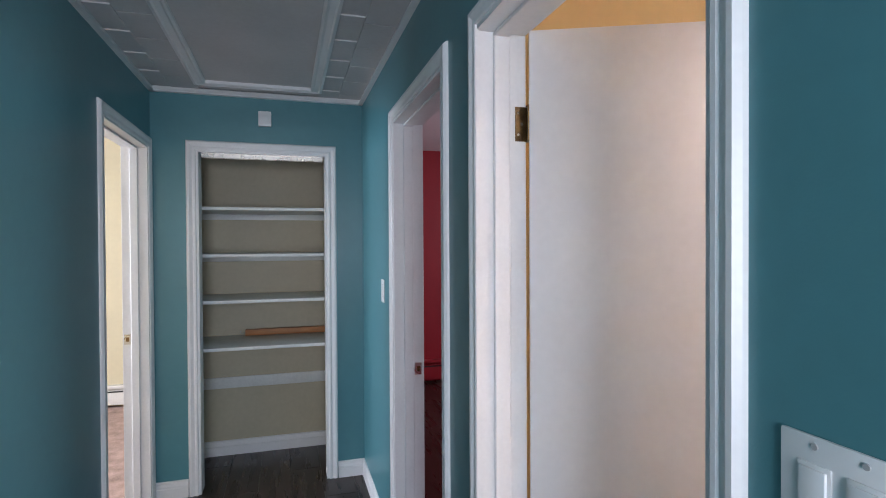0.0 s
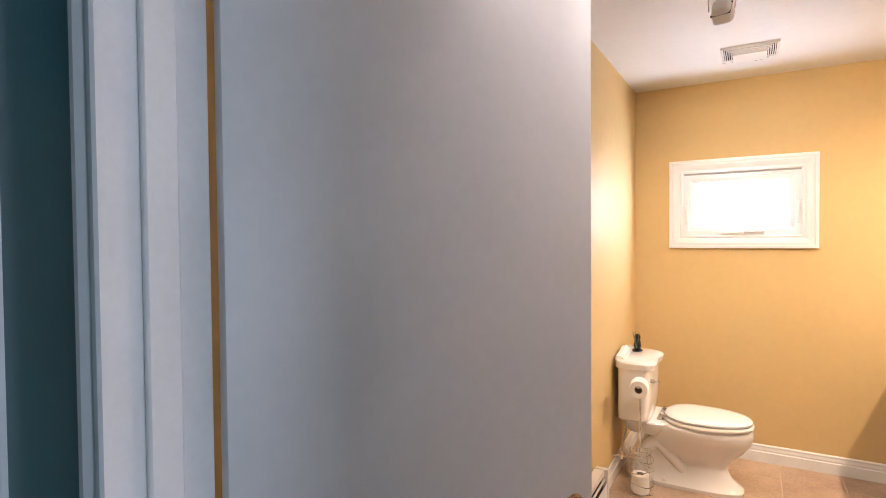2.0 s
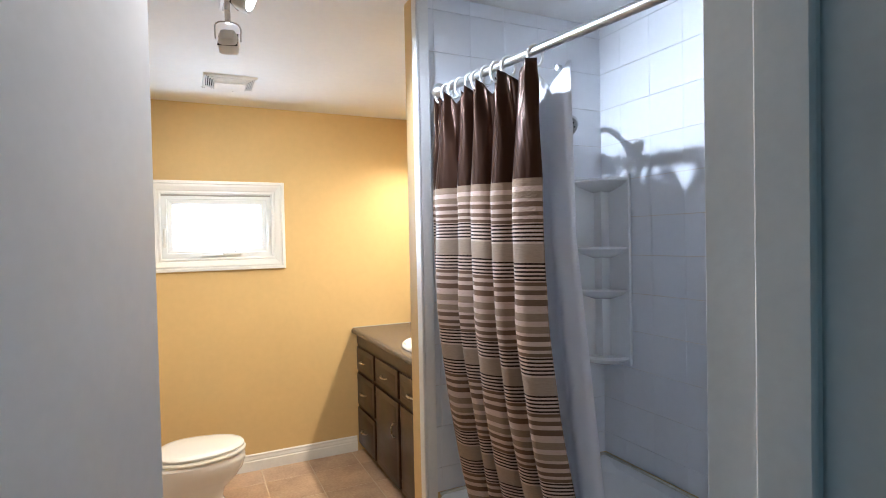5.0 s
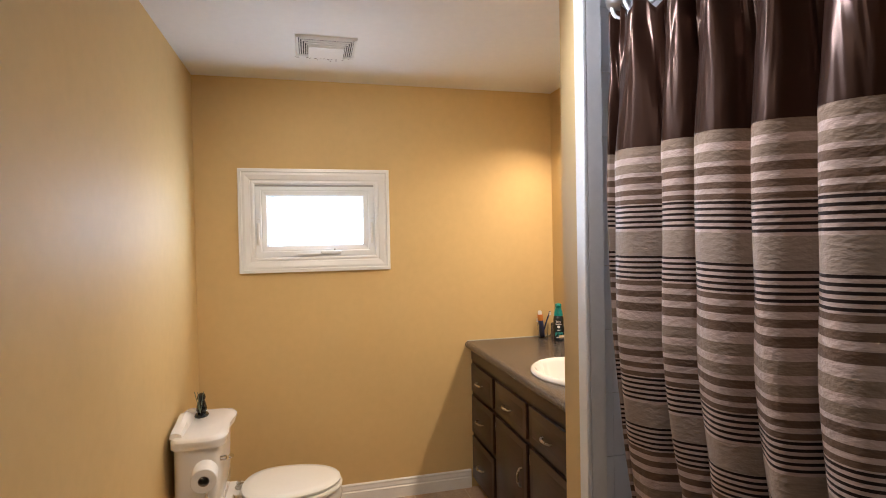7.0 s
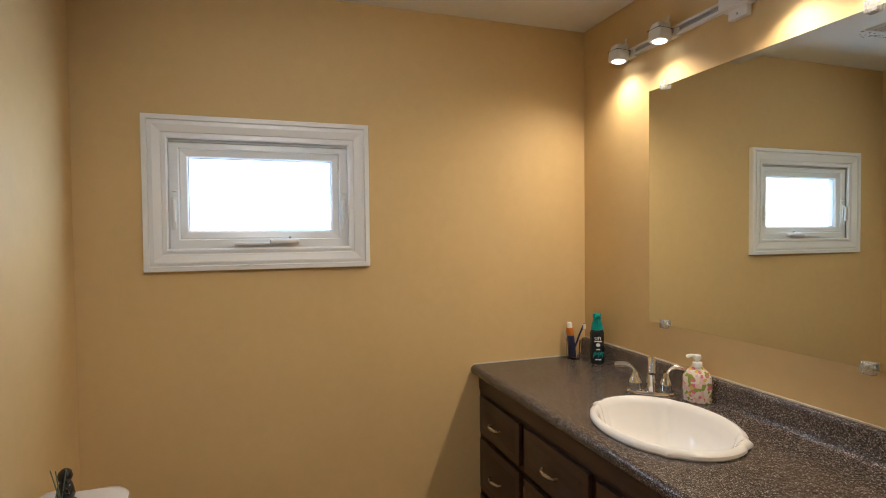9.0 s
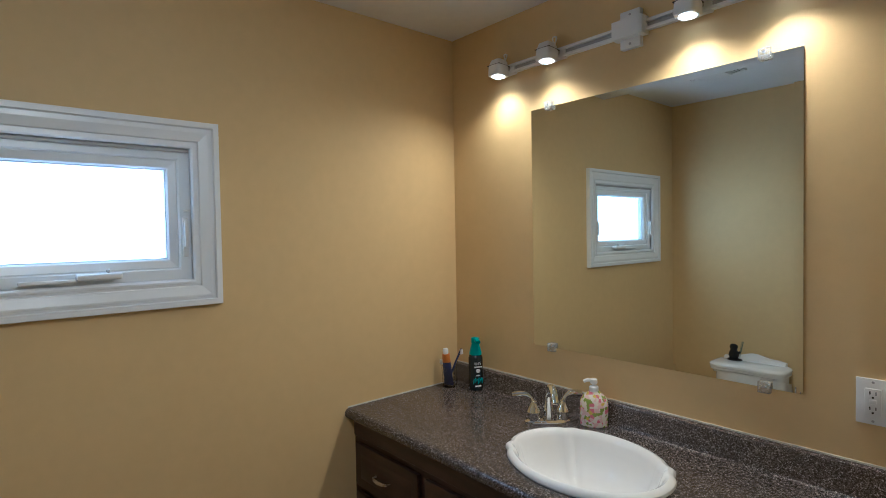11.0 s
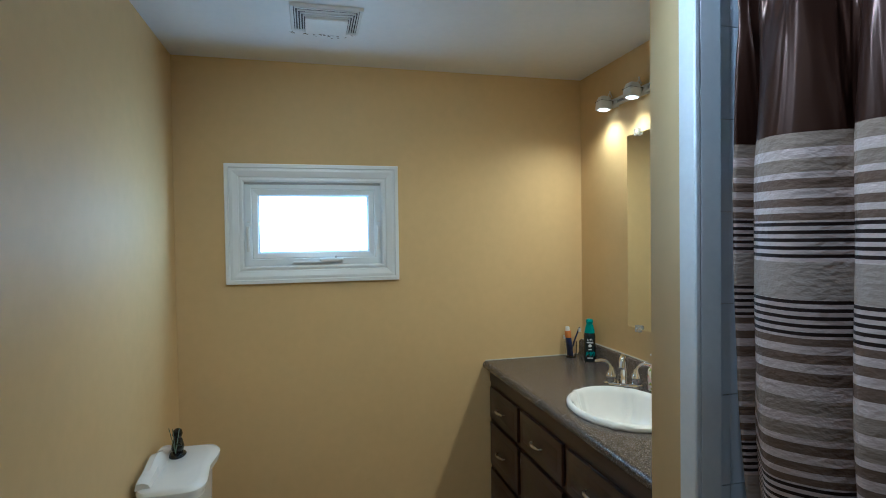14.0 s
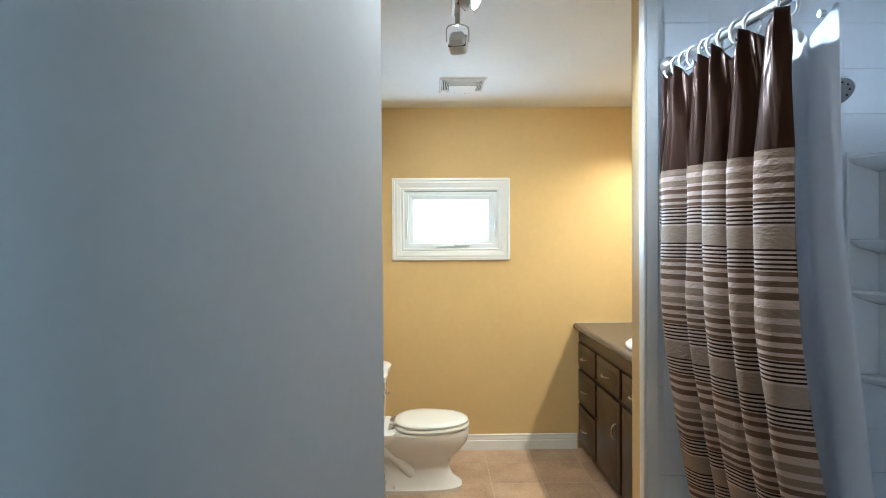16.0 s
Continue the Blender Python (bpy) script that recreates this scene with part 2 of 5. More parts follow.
def curtain_material():
    """Woven bands by height on the cloth: brown satin header, tan and pale ribs, groups of five black lines."""
    m, nt, b = node_mat("striped_curtain_cloth")
    N, L = nt.nodes.new, nt.links.new

    def mth(op, a, c=None, d=None):
        n = N("ShaderNodeMath")
        n.operation = op
        for i, s in enumerate((a, c, d)):
            if s is None:
                continue
            if isinstance(s, (int, float)):
                n.inputs[i].default_value = s
            else:
                L(s, n.inputs[i])
        return n.outputs[0]

    uv = N("ShaderNodeUVMap")
    sep = N("ShaderNodeSeparateXYZ")
    L(uv.outputs["UV"], sep.inputs[0])
    z = sep.outputs["Y"]
    P = 0.363
    d = mth("FLOORED_MODULO", mth("SUBTRACT", 1.5420, z), P)
    ramp = N("ShaderNodeValToRGB")
    ramp.color_ramp.interpolation = "CONSTANT"
    pale, tan, light, rib = (0.385, 0.295, 0.248, 1), (0.108, 0.068, 0.045, 1), (0.20, 0.145, 0.104, 1), (0.26, 0.20, 0.155, 1)
    stops = [(0.0, pale), (0.053, rib), (0.104, pale), (0.157, tan), (0.166, pale), (0.178, tan), (0.191, pale), (0.204, tan), (0.220, pale),
             (0.240, light), (0.262, pale), (0.276, light), (0.294, pale), (0.303, tan), (0.317, pale), (0.329, tan), (0.341, pale), (0.350, tan), (0.359, pale)]
    e = ramp.color_ramp.elements
    e[0].position, e[0].color = 0.0, pale
    e[1].position, e[1].color = stops[1][0] / P, stops[1][1]
    for p, c in stops[2:]:
        k = e.new(p / P)
        k.color = c
    L(mth("DIVIDE", d, P), ramp.inputs["Fac"])
    band = mth("FLOORED_MODULO", d, 0.1055)
    line = mth("LESS_THAN", mth("FLOORED_MODULO", band, 0.0108), 0.0050)
    inside = mth("MULTIPLY", mth("LESS_THAN", band, 0.0500), mth("LESS_THAN", d, 0.160))
    mask = mth("MULTIPLY", line, inside)
    mx = N("ShaderNodeMix")
    mx.data_type = "RGBA"
    L(mask, mx.inputs[0])
    L(ramp.outputs["Color"], mx.inputs[6])
    mx.inputs[7].default_value = (0.012, 0.008, 0.007, 1)
    top = mth("GREATER_THAN", z, 1.664)
    mt = N("ShaderNodeMix")
    mt.data_type = "RGBA"
    L(top, mt.inputs[0])
    L(mx.outputs[2], mt.inputs[6])
    mt.inputs[7].default_value = (0.0135, 0.0052, 0.0030, 1)
    # slight weave unevenness
    nz = N("ShaderNodeTexNoise")
    nz.inputs["Scale"].default_value, nz.inputs["Detail"].default_value = 9.0, 5
    mpn = N("ShaderNodeMapping")
    mpn.inputs["Scale"].default_value = (4, 60, 1)
    L(uv.outputs["UV"], mpn.inputs["Vector"])
    L(mpn.outputs["Vector"], nz.inputs["Vector"])
    hs = N("ShaderNodeHueSaturation")
    L(mth("ADD", mth("MULTIPLY", nz.outputs["Fac"], 0.5), 0.75), hs.inputs["Value"])
    L(mt.outputs[2], hs.inputs["Color"])
    L(hs.outputs["Color"], b.inputs["Base Color"])
    bright = N("ShaderNodeSeparateColor")
    L(mt.outputs[2], bright.inputs[0])
    satin = mth("GREATER_THAN", bright.outputs[0], 0.35)
    L(mth("SUBTRACT", mth("SUBTRACT", 0.58, mth("MULTIPLY", top, 0.24)), mth("MULTIPLY", satin, 0.24)), b.inputs["Roughness"])
    L(mth("ADD", mth("MULTIPLY", top, 0.22), mth("ADD", 0.20, mth("MULTIPLY", satin, 0.45))), b.inputs["Specular IOR Level"])
    b.inputs["Specular Tint"].default_value = (1.0, 0.62, 0.46, 1)
    b.inputs["Metallic"].default_value = 0.0
    # puckered ribs in the cloth below the header
    ribs = N("ShaderNodeTexNoise")
    ribs.inputs["Scale"].default_value, ribs.inputs["Detail"].default_value = 1.0, 2
    mr = N("ShaderNodeMapping")
    mr.inputs["Scale"].default_value = (55, 110, 1)
    L(uv.outputs["UV"], mr.inputs["Vector"])
    L(mr.outputs["Vector"], ribs.inputs["Vector"])
    # soft creases running down the satin
    crs, mc = N("ShaderNodeTexNoise"), N("ShaderNodeMapping")
    crs.inputs["Scale"].default_value, crs.inputs["Detail"].default_value, crs.inputs["Distortion"].default_value = 1.0, 2, 0.6
    mc.inputs["Scale"].default_value, mc.inputs["Rotation"].default_value = (15, 2.6, 1), (0, 0, 0.12)
    L(uv.outputs["UV"], mc.inputs["Vector"])
    L(mc.outputs["Vector"], crs.inputs["Vector"])
    crease = mth("MULTIPLY", mth("MULTIPLY", crs.outputs["Fac"], top), 4.5)
    hgt = mth("MULTIPLY", ribs.outputs["Fac"], mth("SUBTRACT", 1.0, mth("MULTIPLY", top, 0.97)))
    bp = N("ShaderNodeBump")
    bp.inputs["Strength"].default_value, bp.inputs["Distance"].default_value = 0.6, 0.005
    L(mth("ADD", hgt, crease), bp.inputs["Height"])
    L(bp.outputs["Normal"], b.inputs["Normal"])
    return m


def floral_material():
    m, nt, b = node_mat("floral_print")
    N, L = nt.nodes.new, nt.links.new
    geo = N("ShaderNodeNewGeometry")
    v = N("ShaderNodeTexVoronoi")
    v.inputs["Scale"].default_value = 95
    L(geo.outputs["Position"], v.inputs["Vector"])
    sep = N("ShaderNodeSeparateColor")
    L(v.outputs["Color"], sep.inputs[0])
    r = N("ShaderNodeValToRGB")
    r.color_ramp.interpolation = "CONSTANT"
    e = r.color_ramp.elements
    e[0].color = (0.74, 0.68, 0.60, 1)
    e[1].position, e[1].color = 0.35, (0.62, 0.18, 0.24, 1)
    for p, c in ((0.52, (0.72, 0.50, 0.48, 1)), (0.68, (0.25, 0.32, 0.06, 1)), (0.82, (0.62, 0.45, 0.08, 1)), (0.92, (0.76, 0.70, 0.64, 1))):
        k = e.new(p)
        k.color = c
    L(sep.outputs[0], r.inputs["Fac"])
    L(r.outputs["Color"], b.inputs["Base Color"])
    b.inputs["Roughness"].default_value = 0.25
    return m


def frosted_material():
    """Pebbled privacy glass."""
    m, nt, b = node_mat("obscure_glass")
    N, L = nt.nodes.new, nt.links.new
    b.inputs["Transmission Weight"].default_value, b.inputs["Roughness"].default_value = 1.0, 0.25
    geo, v, bp = N("ShaderNodeNewGeometry"), N("ShaderNodeTexVoronoi"), N("ShaderNodeBump")
    v.inputs["Scale"].default_value = 160
    L(geo.outputs["Position"], v.inputs["Vector"])
    bp.inputs["Strength"].default_value, bp.inputs["Distance"].default_value = 0.4, 0.002
    L(v.outputs["Distance"], bp.inputs["Height"])
    L(bp.outputs["Normal"], b.inputs["Normal"])
    return m


M_COUNTER, M_CURTAIN, M_FLORAL, M_OBSCURE = counter_material(), curtain_material(), floral_material(), frosted_material()


# ---- mesh tools ----
def bx(bm, x0, x1, y0, y1, z0, z1, bevel=0.0, seg=2):
    """Adds a box, its edges rounded by bevel."""
    vs = [bm.verts.new((x, y, z)) for x in (x0, x1) for y in (y0, y1) for z in (z0, z1)]
    fs = [bm.faces.new([vs[i] for i in q]) for q in ((0, 1, 3, 2), (4, 6, 7, 5), (0, 4, 5, 1), (2, 3, 7, 6), (0, 2, 6, 4), (1, 5, 7, 3))]
    if bevel:
        es = list({e for f in fs for e in f.edges})
        bmesh.ops.bevel(bm, geom=es, offset=bevel, segments=seg, affect="EDGES", profile=0.6)
    return bm


def box(x0, x1, y0, y1, z0, z1, bevel=0.0, seg=2):
    return bx(bmesh.new(), x0, x1, y0, y1, z0, z1, bevel, seg)


def loft(bm, rings, closed_ring=True, cap=True, loop=False):
    """Skins a list of rings of points."""
    vr = [[bm.verts.new(p) for p in r] for r in rings]
    n = len(vr[0])
    pairs = list(zip(vr, vr[1:])) + ([(vr[-1], vr[0])] if loop else [])
    for a, b in pairs:
        for i in range(n if closed_ring else n - 1):
            j = (i + 1) % n
            bm.faces.new((a[i], a[j], b[j], b[i]))
    if cap and closed_ring and not loop:
        bm.faces.new(vr[0][::-1])
        bm.faces.new(vr[-1])
    return bm


def lathe(bm, profile, seg=24, sx=1.0, sy=1.0, at=(0, 0, 0), cap=True):
    """Turns a profile of (radius, height) about z."""
    rings = [[(at[0] + sx * r * math.cos(2 * math.pi * k / seg), at[1] + sy * r * math.sin(2 * math.pi * k / seg), at[2] + h) for k in range(seg)] for r, h in profile]
    return loft(bm, rings, True, cap)


def tube(bm, pts, r, seg=10, radii=None, cap=True):
    """A round bar along points."""
    pts = [Vector(p) for p in pts]
    rings, up = [], None
    for i, p in enumerate(pts):
        t = (pts[min(i + 1, len(pts) - 1)] - pts[max(i - 1, 0)]).normalized()
        if up is None:
            up = t.orthogonal().normalized()
        up = (up - t * up.dot(t)).normalized()
        side = t.cross(up)
        rr = radii[i] if radii else r
        rings.append([p + rr * (math.cos(2 * math.pi * k / seg) * up + math.sin(2 * math.pi * k / seg) * side) for k in range(seg)])
    return loft(bm, rings, True, cap)


def curve_pts(ctrl, n=24):
    """Smooth points through control points."""
    c = [Vector(p) for p in ctrl]
    c = [2 * c[0] - c[1]] + c + [2 * c[-1] - c[-2]]
    out = []
    m = len(c) - 3
    for k in range(n + 1):
        u = k / n * m
        i = min(int(u), m - 1)
        t = u - i
        a, b, d, e = c[i:i + 4]
        out.append(0.5 * (2 * b + (d - a) * t + (2 * a - 5 * b + 4 * d - e) * t * t + (3 * b - a - 3 * d + e) * t ** 3))
    return out


def finish(name, bm, material, smooth=False):
    bmesh.ops.recalc_face_normals(bm, faces=bm.faces)
    me = bpy.data.meshes.new(name)
    bm.to_mesh(me)
    bm.free()
    for mm in (material if isinstance(material, (list, tuple)) else [material]):
        me.materials.append(mm)
    if smooth:
        me.shade_smooth()
        me.set_sharp_from_angle(angle=radians(38))
    return me


def part(name, bm, material, parent, label="", smooth=True):
    ob = new(name, finish(name, bm, material, smooth))
    ob.parent = parent
    return tagged(ob, label)


def thing(name, m, label, category, group=""):
    ob = new(name)
    ob.empty_display_size = 0.05
    ob.matrix_world = m
    return tagged(ob, label, category, group)


def solid(name, bm, material, label, category, smooth=True, group="", m=None):
    ob = new(name, finish(name, bm, material, smooth))
    if m is not None:
        ob.matrix_world = m
    return tagged(ob, label, category, group)


def structure(name, bm, material, label, category, smooth=False, pick=None):
    ob = new(name, finish(name, bm, material, smooth))
    if pick:
        for p in ob.data.polygons:
            p.material_index = pick(p.center, p.normal)
    return tagged(ob, label, category, kind="structure")


def wall(name, axis, a0, a1, s0, s1, z0, z1, openings, materials, label, pick):
    """A wall across axis ('x' or 'y') from a0 to a1, running from s0 to s1, with openings (s0, s1, z0, z1)."""
    bm = bmesh.new()

    def add(p, q, u, v):
        if q - p > 1e-4 and v - u > 1e-4:
            bx(bm, *((a0, a1, p, q) if axis == "x" else (p, q, a0, a1)), u, v)

    cur = s0
    for p, q, u, v in sorted(openings):
        add(cur, p, z0, z1)
        add(p, q, z0, u)
        add(p, q, v, z1)
        cur = q
    add(cur, s1, z0, z1)
    return structure(name, bm, materials, label, "wall", pick=pick)


def mould(bm, pts, outs, normal, profile, closed=False):
    """Sweeps a moulding profile (u outward, h off the wall) along pts; outs: mitred outward directions."""
    n = Vector(normal)
    rings = [[Vector(p) + u * Vector(o) + h * n for u, h in profile] for p, o in zip(pts, outs)]
    return loft(bm, rings, True, not closed, closed)


CASING = [(0.0, 0.0), (0.0, 0.009), (0.005, 0.012), (0.014, 0.012), (0.018, 0.009), (0.023, 0.010), (0.037, 0.016), (0.047, 0.016), (0.054, 0.007), (0.055, 0.0)]
BASE = [(0.0, 0.0), (0.0, 0.014), (0.058, 0.014), (0.064, 0.010), (0.072, 0.011), (0.086, 0.008), (0.096, 0.009), (0.102, 0.004), (0.102, 0.0)]
CROWN = [(0.0, 0.0), (0.0, 0.012), (0.006, 0.018), (0.018, 0.020), (0.024, 0.026), (0.034, 0.028), (0.034, 0.0)]


def door_casing(name, axis, a, s0, s1, top, sign, label, width=1.0):
    """Casing on three sides of a doorway in a wall face at a; sign: the way the face looks."""
    def v(s, z):
        return (a, s, z) if axis == "x" else (s, a, z)
    nrm = (sign, 0, 0) if axis == "x" else (0, sign, 0)
    o = (lambda s, z: (0, s, z)) if axis == "x" else (lambda s, z: (s, 0, z))
    bm = mould(bmesh.new(), [v(s0, 0), v(s0, top), v(s1, top), v(s1, 0)], [o(-1, 0), o(-1, 1), o(1, 1), o(1, 0)], nrm, [(w * width, d) for w, d in CASING])
    return structure(name, bm, M_WHITE, label, "door trim")


def skirting(name, runs, material=None, label="white painted moulded baseboard along the wall foot", profile=BASE, z=0.0):
    """Baseboard: runs of (p0, p1, normal)."""
    bm = bmesh.new()
    for p0, p1, n in runs:
        mould(bm, [(*p0, z), (*p1, z)], [(0, 0, 1), (0, 0, 1)], (*n, 0), profile)
    return structure(name, bm, material or M_WHITE, label, "baseboard")

# ---- structure ----
XR, XRB, XL, XLB = 0.547, 0.677, -0.666, -0.790      # hall walls, both faces
YC, YB = 3.587, 4.18                                  # closet front and back
BX1, BY0, BY1, BZ = 4.200, -0.560, 1.579, 2.432       # bathroom far wall, vanity wall, toilet wall, ceiling
PX0, PX1, PY = 2.205, 2.330, 0.314                    # partition beside the tub
FZ = -0.047                                           # bathroom floor, a low step down
HZ, RZ, REAR, BACK = 2.384, 2.46, -1.60, 5.68
DOOR_H = 2.035

wall("wall_hall_east", "x", XR, XRB, REAR, BACK, -0.1, 2.6, [(0.686, 1.492, -0.02, DOOR_H), (1.640, 1.641, 0, 0), (1.775, 2.580, -0.02, DOOR_H), (YC + 0.055, YC + 0.056, 0, 0)], [M_TEAL, M_YELLOW, M_RED, M_WHITE, M_CREAM],
     "teal painted hall wall, yellow and red on its far sides",
     lambda c, n: (0 if c.y < YC + 0.06 else 4) if n.x < -0.5 else (1 if c.y < 1.6 and n.x > 0.5 else 2 if n.x > 0.5 else 3))
wall("wall_hall_west", "x", XLB, XL, REAR, BACK, -0.1, 2.6, [(2.745, 3.525, -0.02, DOOR_H)], [M_TEAL, M_BEIGE, M_WHITE],
     "teal painted hall wall with a doorway", lambda c, n: 0 if n.x > 0.5 else 1 if n.x < -0.5 else 2)
wall("wall_closet", "y", YC, YC + 0.11, XL, XR, -0.1, 2.6, [(-0.430, 0.330, -0.02, DOOR_H)], [M_TEAL, M_CREAM, M_WHITE],
     "teal painted hall end wall round a closet", lambda c, n: 0 if n.y < -0.5 else 1 if n.y > 0.5 else 2)
# unseen closing wall; the opening is made for the added hall lamp
wall("wall_hall_rear", "y", REAR - 0.12, REAR, XL, XR, -0.1, 2.6, [(-0.55, 0.35, 0.9, 2.0)], [M_TEAL], "unseen teal painted wall behind the hall, with an opening for the added lamp", lambda c, n: 0)
structure("wall_closet_inner", bx(bx(box(-0.56, -0.515, YC + 0.11, YB, -0.1, 2.6), 0.375, 0.42, YC + 0.11, YB, -0.1, 2.6), XL, XR, YB, YB + 0.1, -0.1, 2.6), M_CREAM,
          "cream painted closet walls", "wall")
wall("wall_bath_vanity", "y", BY0 - 0.12, BY0, XRB, BX1 + 0.13, -0.1, 2.6, [], [M_YELLOW], "warm yellow painted bathroom wall", lambda c, n: 0)
wall("wall_bath_window", "x", BX1, BX1 + 0.13, BY0, BY1 + 0.12, -0.1, 2.6, [(0.590, 1.266, 1.418, 1.836)], [M_YELLOW, M_WHITE],
     "warm yellow painted bathroom wall with a small window", lambda c, n: 0 if abs(n.x) > 0.5 else 1)
wall("wall_bath_toilet", "y", BY1, BY1 + 0.12, XRB, BX1, -0.1, 2.6, [], [M_YELLOW, M_RED], "warm yellow painted bathroom wall behind the toilet", lambda c, n: 0 if n.y < 0 else 1)
structure("wall_partition", box(PX0, PX1, BY0, PY, -0.1, BZ + 0.05), M_YELLOW, "yellow painted partition between tub and vanity", "wall")
structure("wall_red_room_back", box(XRB, 4.1, BACK, BACK + 0.12, -0.1, 2.6), M_RED, "dark red painted bedroom wall", "wall")
structure("wall_room_back", box(-3.7, XLB, BACK, BACK + 0.12, -0.1, 2.6), M_BEIGE, "beige painted bedroom wall", "wall")
# out of view; its opening only holds the red room's added lamp
wall("wall_red_room_east", "x", 3.90, 4.02, BY1 + 0.12, BACK, -0.1, 2.6, [(2.8, 4.0, 0.95, 2.05)], [M_RED], "dark red painted bedroom wall", lambda c, n: 0)
wall("wall_room_west", "x", -3.72, -3.60, 1.20, BACK, -0.1, 2.6, [(2.5, 4.1, 0.95, 2.05)], [M_BEIGE], "beige painted bedroom wall", lambda c, n: 0)
structure("wall_room_near", box(-3.6, XLB, 1.08, 1.20, -0.1, 2.6), M_BEIGE, "beige painted bedroom wall", "wall")

structure("ceiling_bath", box(XRB, BX1, BY0, BY1, BZ, BZ + 0.1), M_CEIL, "white painted bathroom ceiling", "ceiling")
structure("ceiling_red_room", box(XRB, 3.9, BY1 + 0.12, BACK, RZ, RZ + 0.1), M_CEIL, "white bedroom ceiling", "ceiling")
structure("ceiling_room", box(-3.6, XLB, 1.2, BACK, RZ, RZ + 0.1), M_CEIL, "white bedroom ceiling", "ceiling")


def hall_ceiling():
    """Board of interlocking tiles with a flat hatch panel framed in moulding."""
    bm = bx(bmesh.new(), XL, XR, REAR, YC, HZ + 0.004, HZ + 0.1)
    bx(bm, -0.56, 0.42, YC + 0.11, YB, HZ + 0.004, HZ + 0.1)
    y = REAR
    while y < YC - 0.02:
        for x0, x1, off in ((XL, -0.40, 0.0), (0.275, XR, 0.13)):
            w = x1 - x0
            yy = y + off
            y1 = min(yy + 0.27, YC)
            if y1 - yy > 0.05:
                bx(bm, x0 + 0.001, x0 + w * 0.42, yy + 0.0015, min(yy + 0.20, YC), HZ - 0.003, HZ + 0.01, 0.0012, 1)
                bx(bm, x0 + w * 0.42 + 0.0025, x1 - 0.001, yy + 0.0015 + 0.06, y1 + 0.055 if y1 + 0.055 < YC else YC, HZ - 0.003, HZ + 0.01, 0.0012, 1)
        y += 0.272
    bx(bm, -0.36, 0.235, 1.0, 3.40, HZ - 0.002, HZ + 0.01)
    return structure("ceiling_hall", bm, M_CEILTILE, "grey-white tiled hall ceiling with a framed hatch", "ceiling")


hall_ceiling()
HATCH = [(0.0, 0.0), (0.0, 0.016), (0.010, 0.020), (0.022, 0.012), (0.045, 0.012), (0.052, 0.018), (0.066, 0.014), (0.066, 0.0)]
structure("trim_hatch", mould(bmesh.new(), [(-0.345, 1.0, HZ - 0.002), (0.220, 1.0, HZ - 0.002), (0.220, 3.385, HZ - 0.002), (-0.345, 3.385, HZ - 0.002)],
          [(-1, -1, 0), (1, -1, 0), (1, 1, 0), (-1, 1, 0)], (0, 0, -1), HATCH, True), M_WHITE, "white moulding frame round the ceiling hatch", "trim")
_cb = bmesh.new()
for p0, p1, nn in (((XL, REAR), (XL, YC), (1, 0)), ((XR, REAR), (XR, YC), (-1, 0)), ((XL, YC), (XR, YC), (0, -1))):
    mould(_cb, [(*p0, HZ), (*p1, HZ)], [(0, 0, -1), (0, 0, -1)], (*nn, 0), CROWN)
structure("trim_crown", _cb, M_WHITE, "thin white cove moulding under the hall ceiling", "trim")

# doorways: jamb boards, stops and casings
def jamb(name, x0, x1, s0, s1, along, stop):
    """Jamb lining of a doorway in a wall; stop: offset of the stop strips through the wall."""
    j = tagged(new(name), "white painted door jamb with stop strips", "door trim", kind="structure")
    t = 0.018

    def b(nm, p0, p1, a, c, z0, z1, bev=0.001):
        bm = box(a, c, p0, p1, z0, z1, bev, 1) if along == "y" else box(p0, p1, a, c, z0, z1, bev, 1)
        part(nm, bm, M_WHITE, j)

    b("side_board", s0 - 0.002, s0 + t, x0, x1, 0, DOOR_H - t)
    b("side_board", s1 - t, s1 + 0.002, x0, x1, 0, DOOR_H - t)
    b("head_board", s0 - 0.002, s1 + 0.002, x0, x1, DOOR_H - t, DOOR_H + 0.002)
    if stop is not None:
        q0, q1 = stop
        b("stop_strip", s0 + t, s0 + t + 0.011, q0, q1, 0, DOOR_H - t - 0.011, 0.003)
        b("stop_strip", s1 - t - 0.011, s1 - t, q0, q1, 0, DOOR_H - t - 0.011, 0.003)
        b("stop_strip", s0 + t, s1 - t, q0, q1, DOOR_H - t - 0.011, DOOR_H - t, 0.003)
    return j


jamb("door_jamb_bath", XR - 0.004, XRB + 0.004, 0.686, 1.492, "y", (0.588, 0.632))
jamb("door_jamb_red", XR - 0.004, XRB + 0.004, 1.775, 2.580, "y", (0.588, 0.632))
jamb("door_jamb_room", XLB - 0.004, XL + 0.004, 2.745, 3.525, "y", (-0.75, -0.71))
jamb("door_jamb_closet", YC - 0.004, YC + 0.114, -0.430, 0.330, "x", None)
door_casing("trim_bath_door", "x", XR, 0.692, 1.466, DOOR_H - 0.007, -1, "white painted moulded door casing, chipped", 0.82)
door_casing("trim_red_door", "x", XR, 1.781, 2.574, DOOR_H - 0.007, -1, "white painted moulded door casing")
door_casing("trim_room_door", "x", XL, 2.751, 3.519, DOOR_H - 0.007, 1, "white painted moulded door casing")
door_casing("trim_closet", "y", YC, -0.426, 0.326, DOOR_H - 0.007, -1, "white painted moulded closet casing")
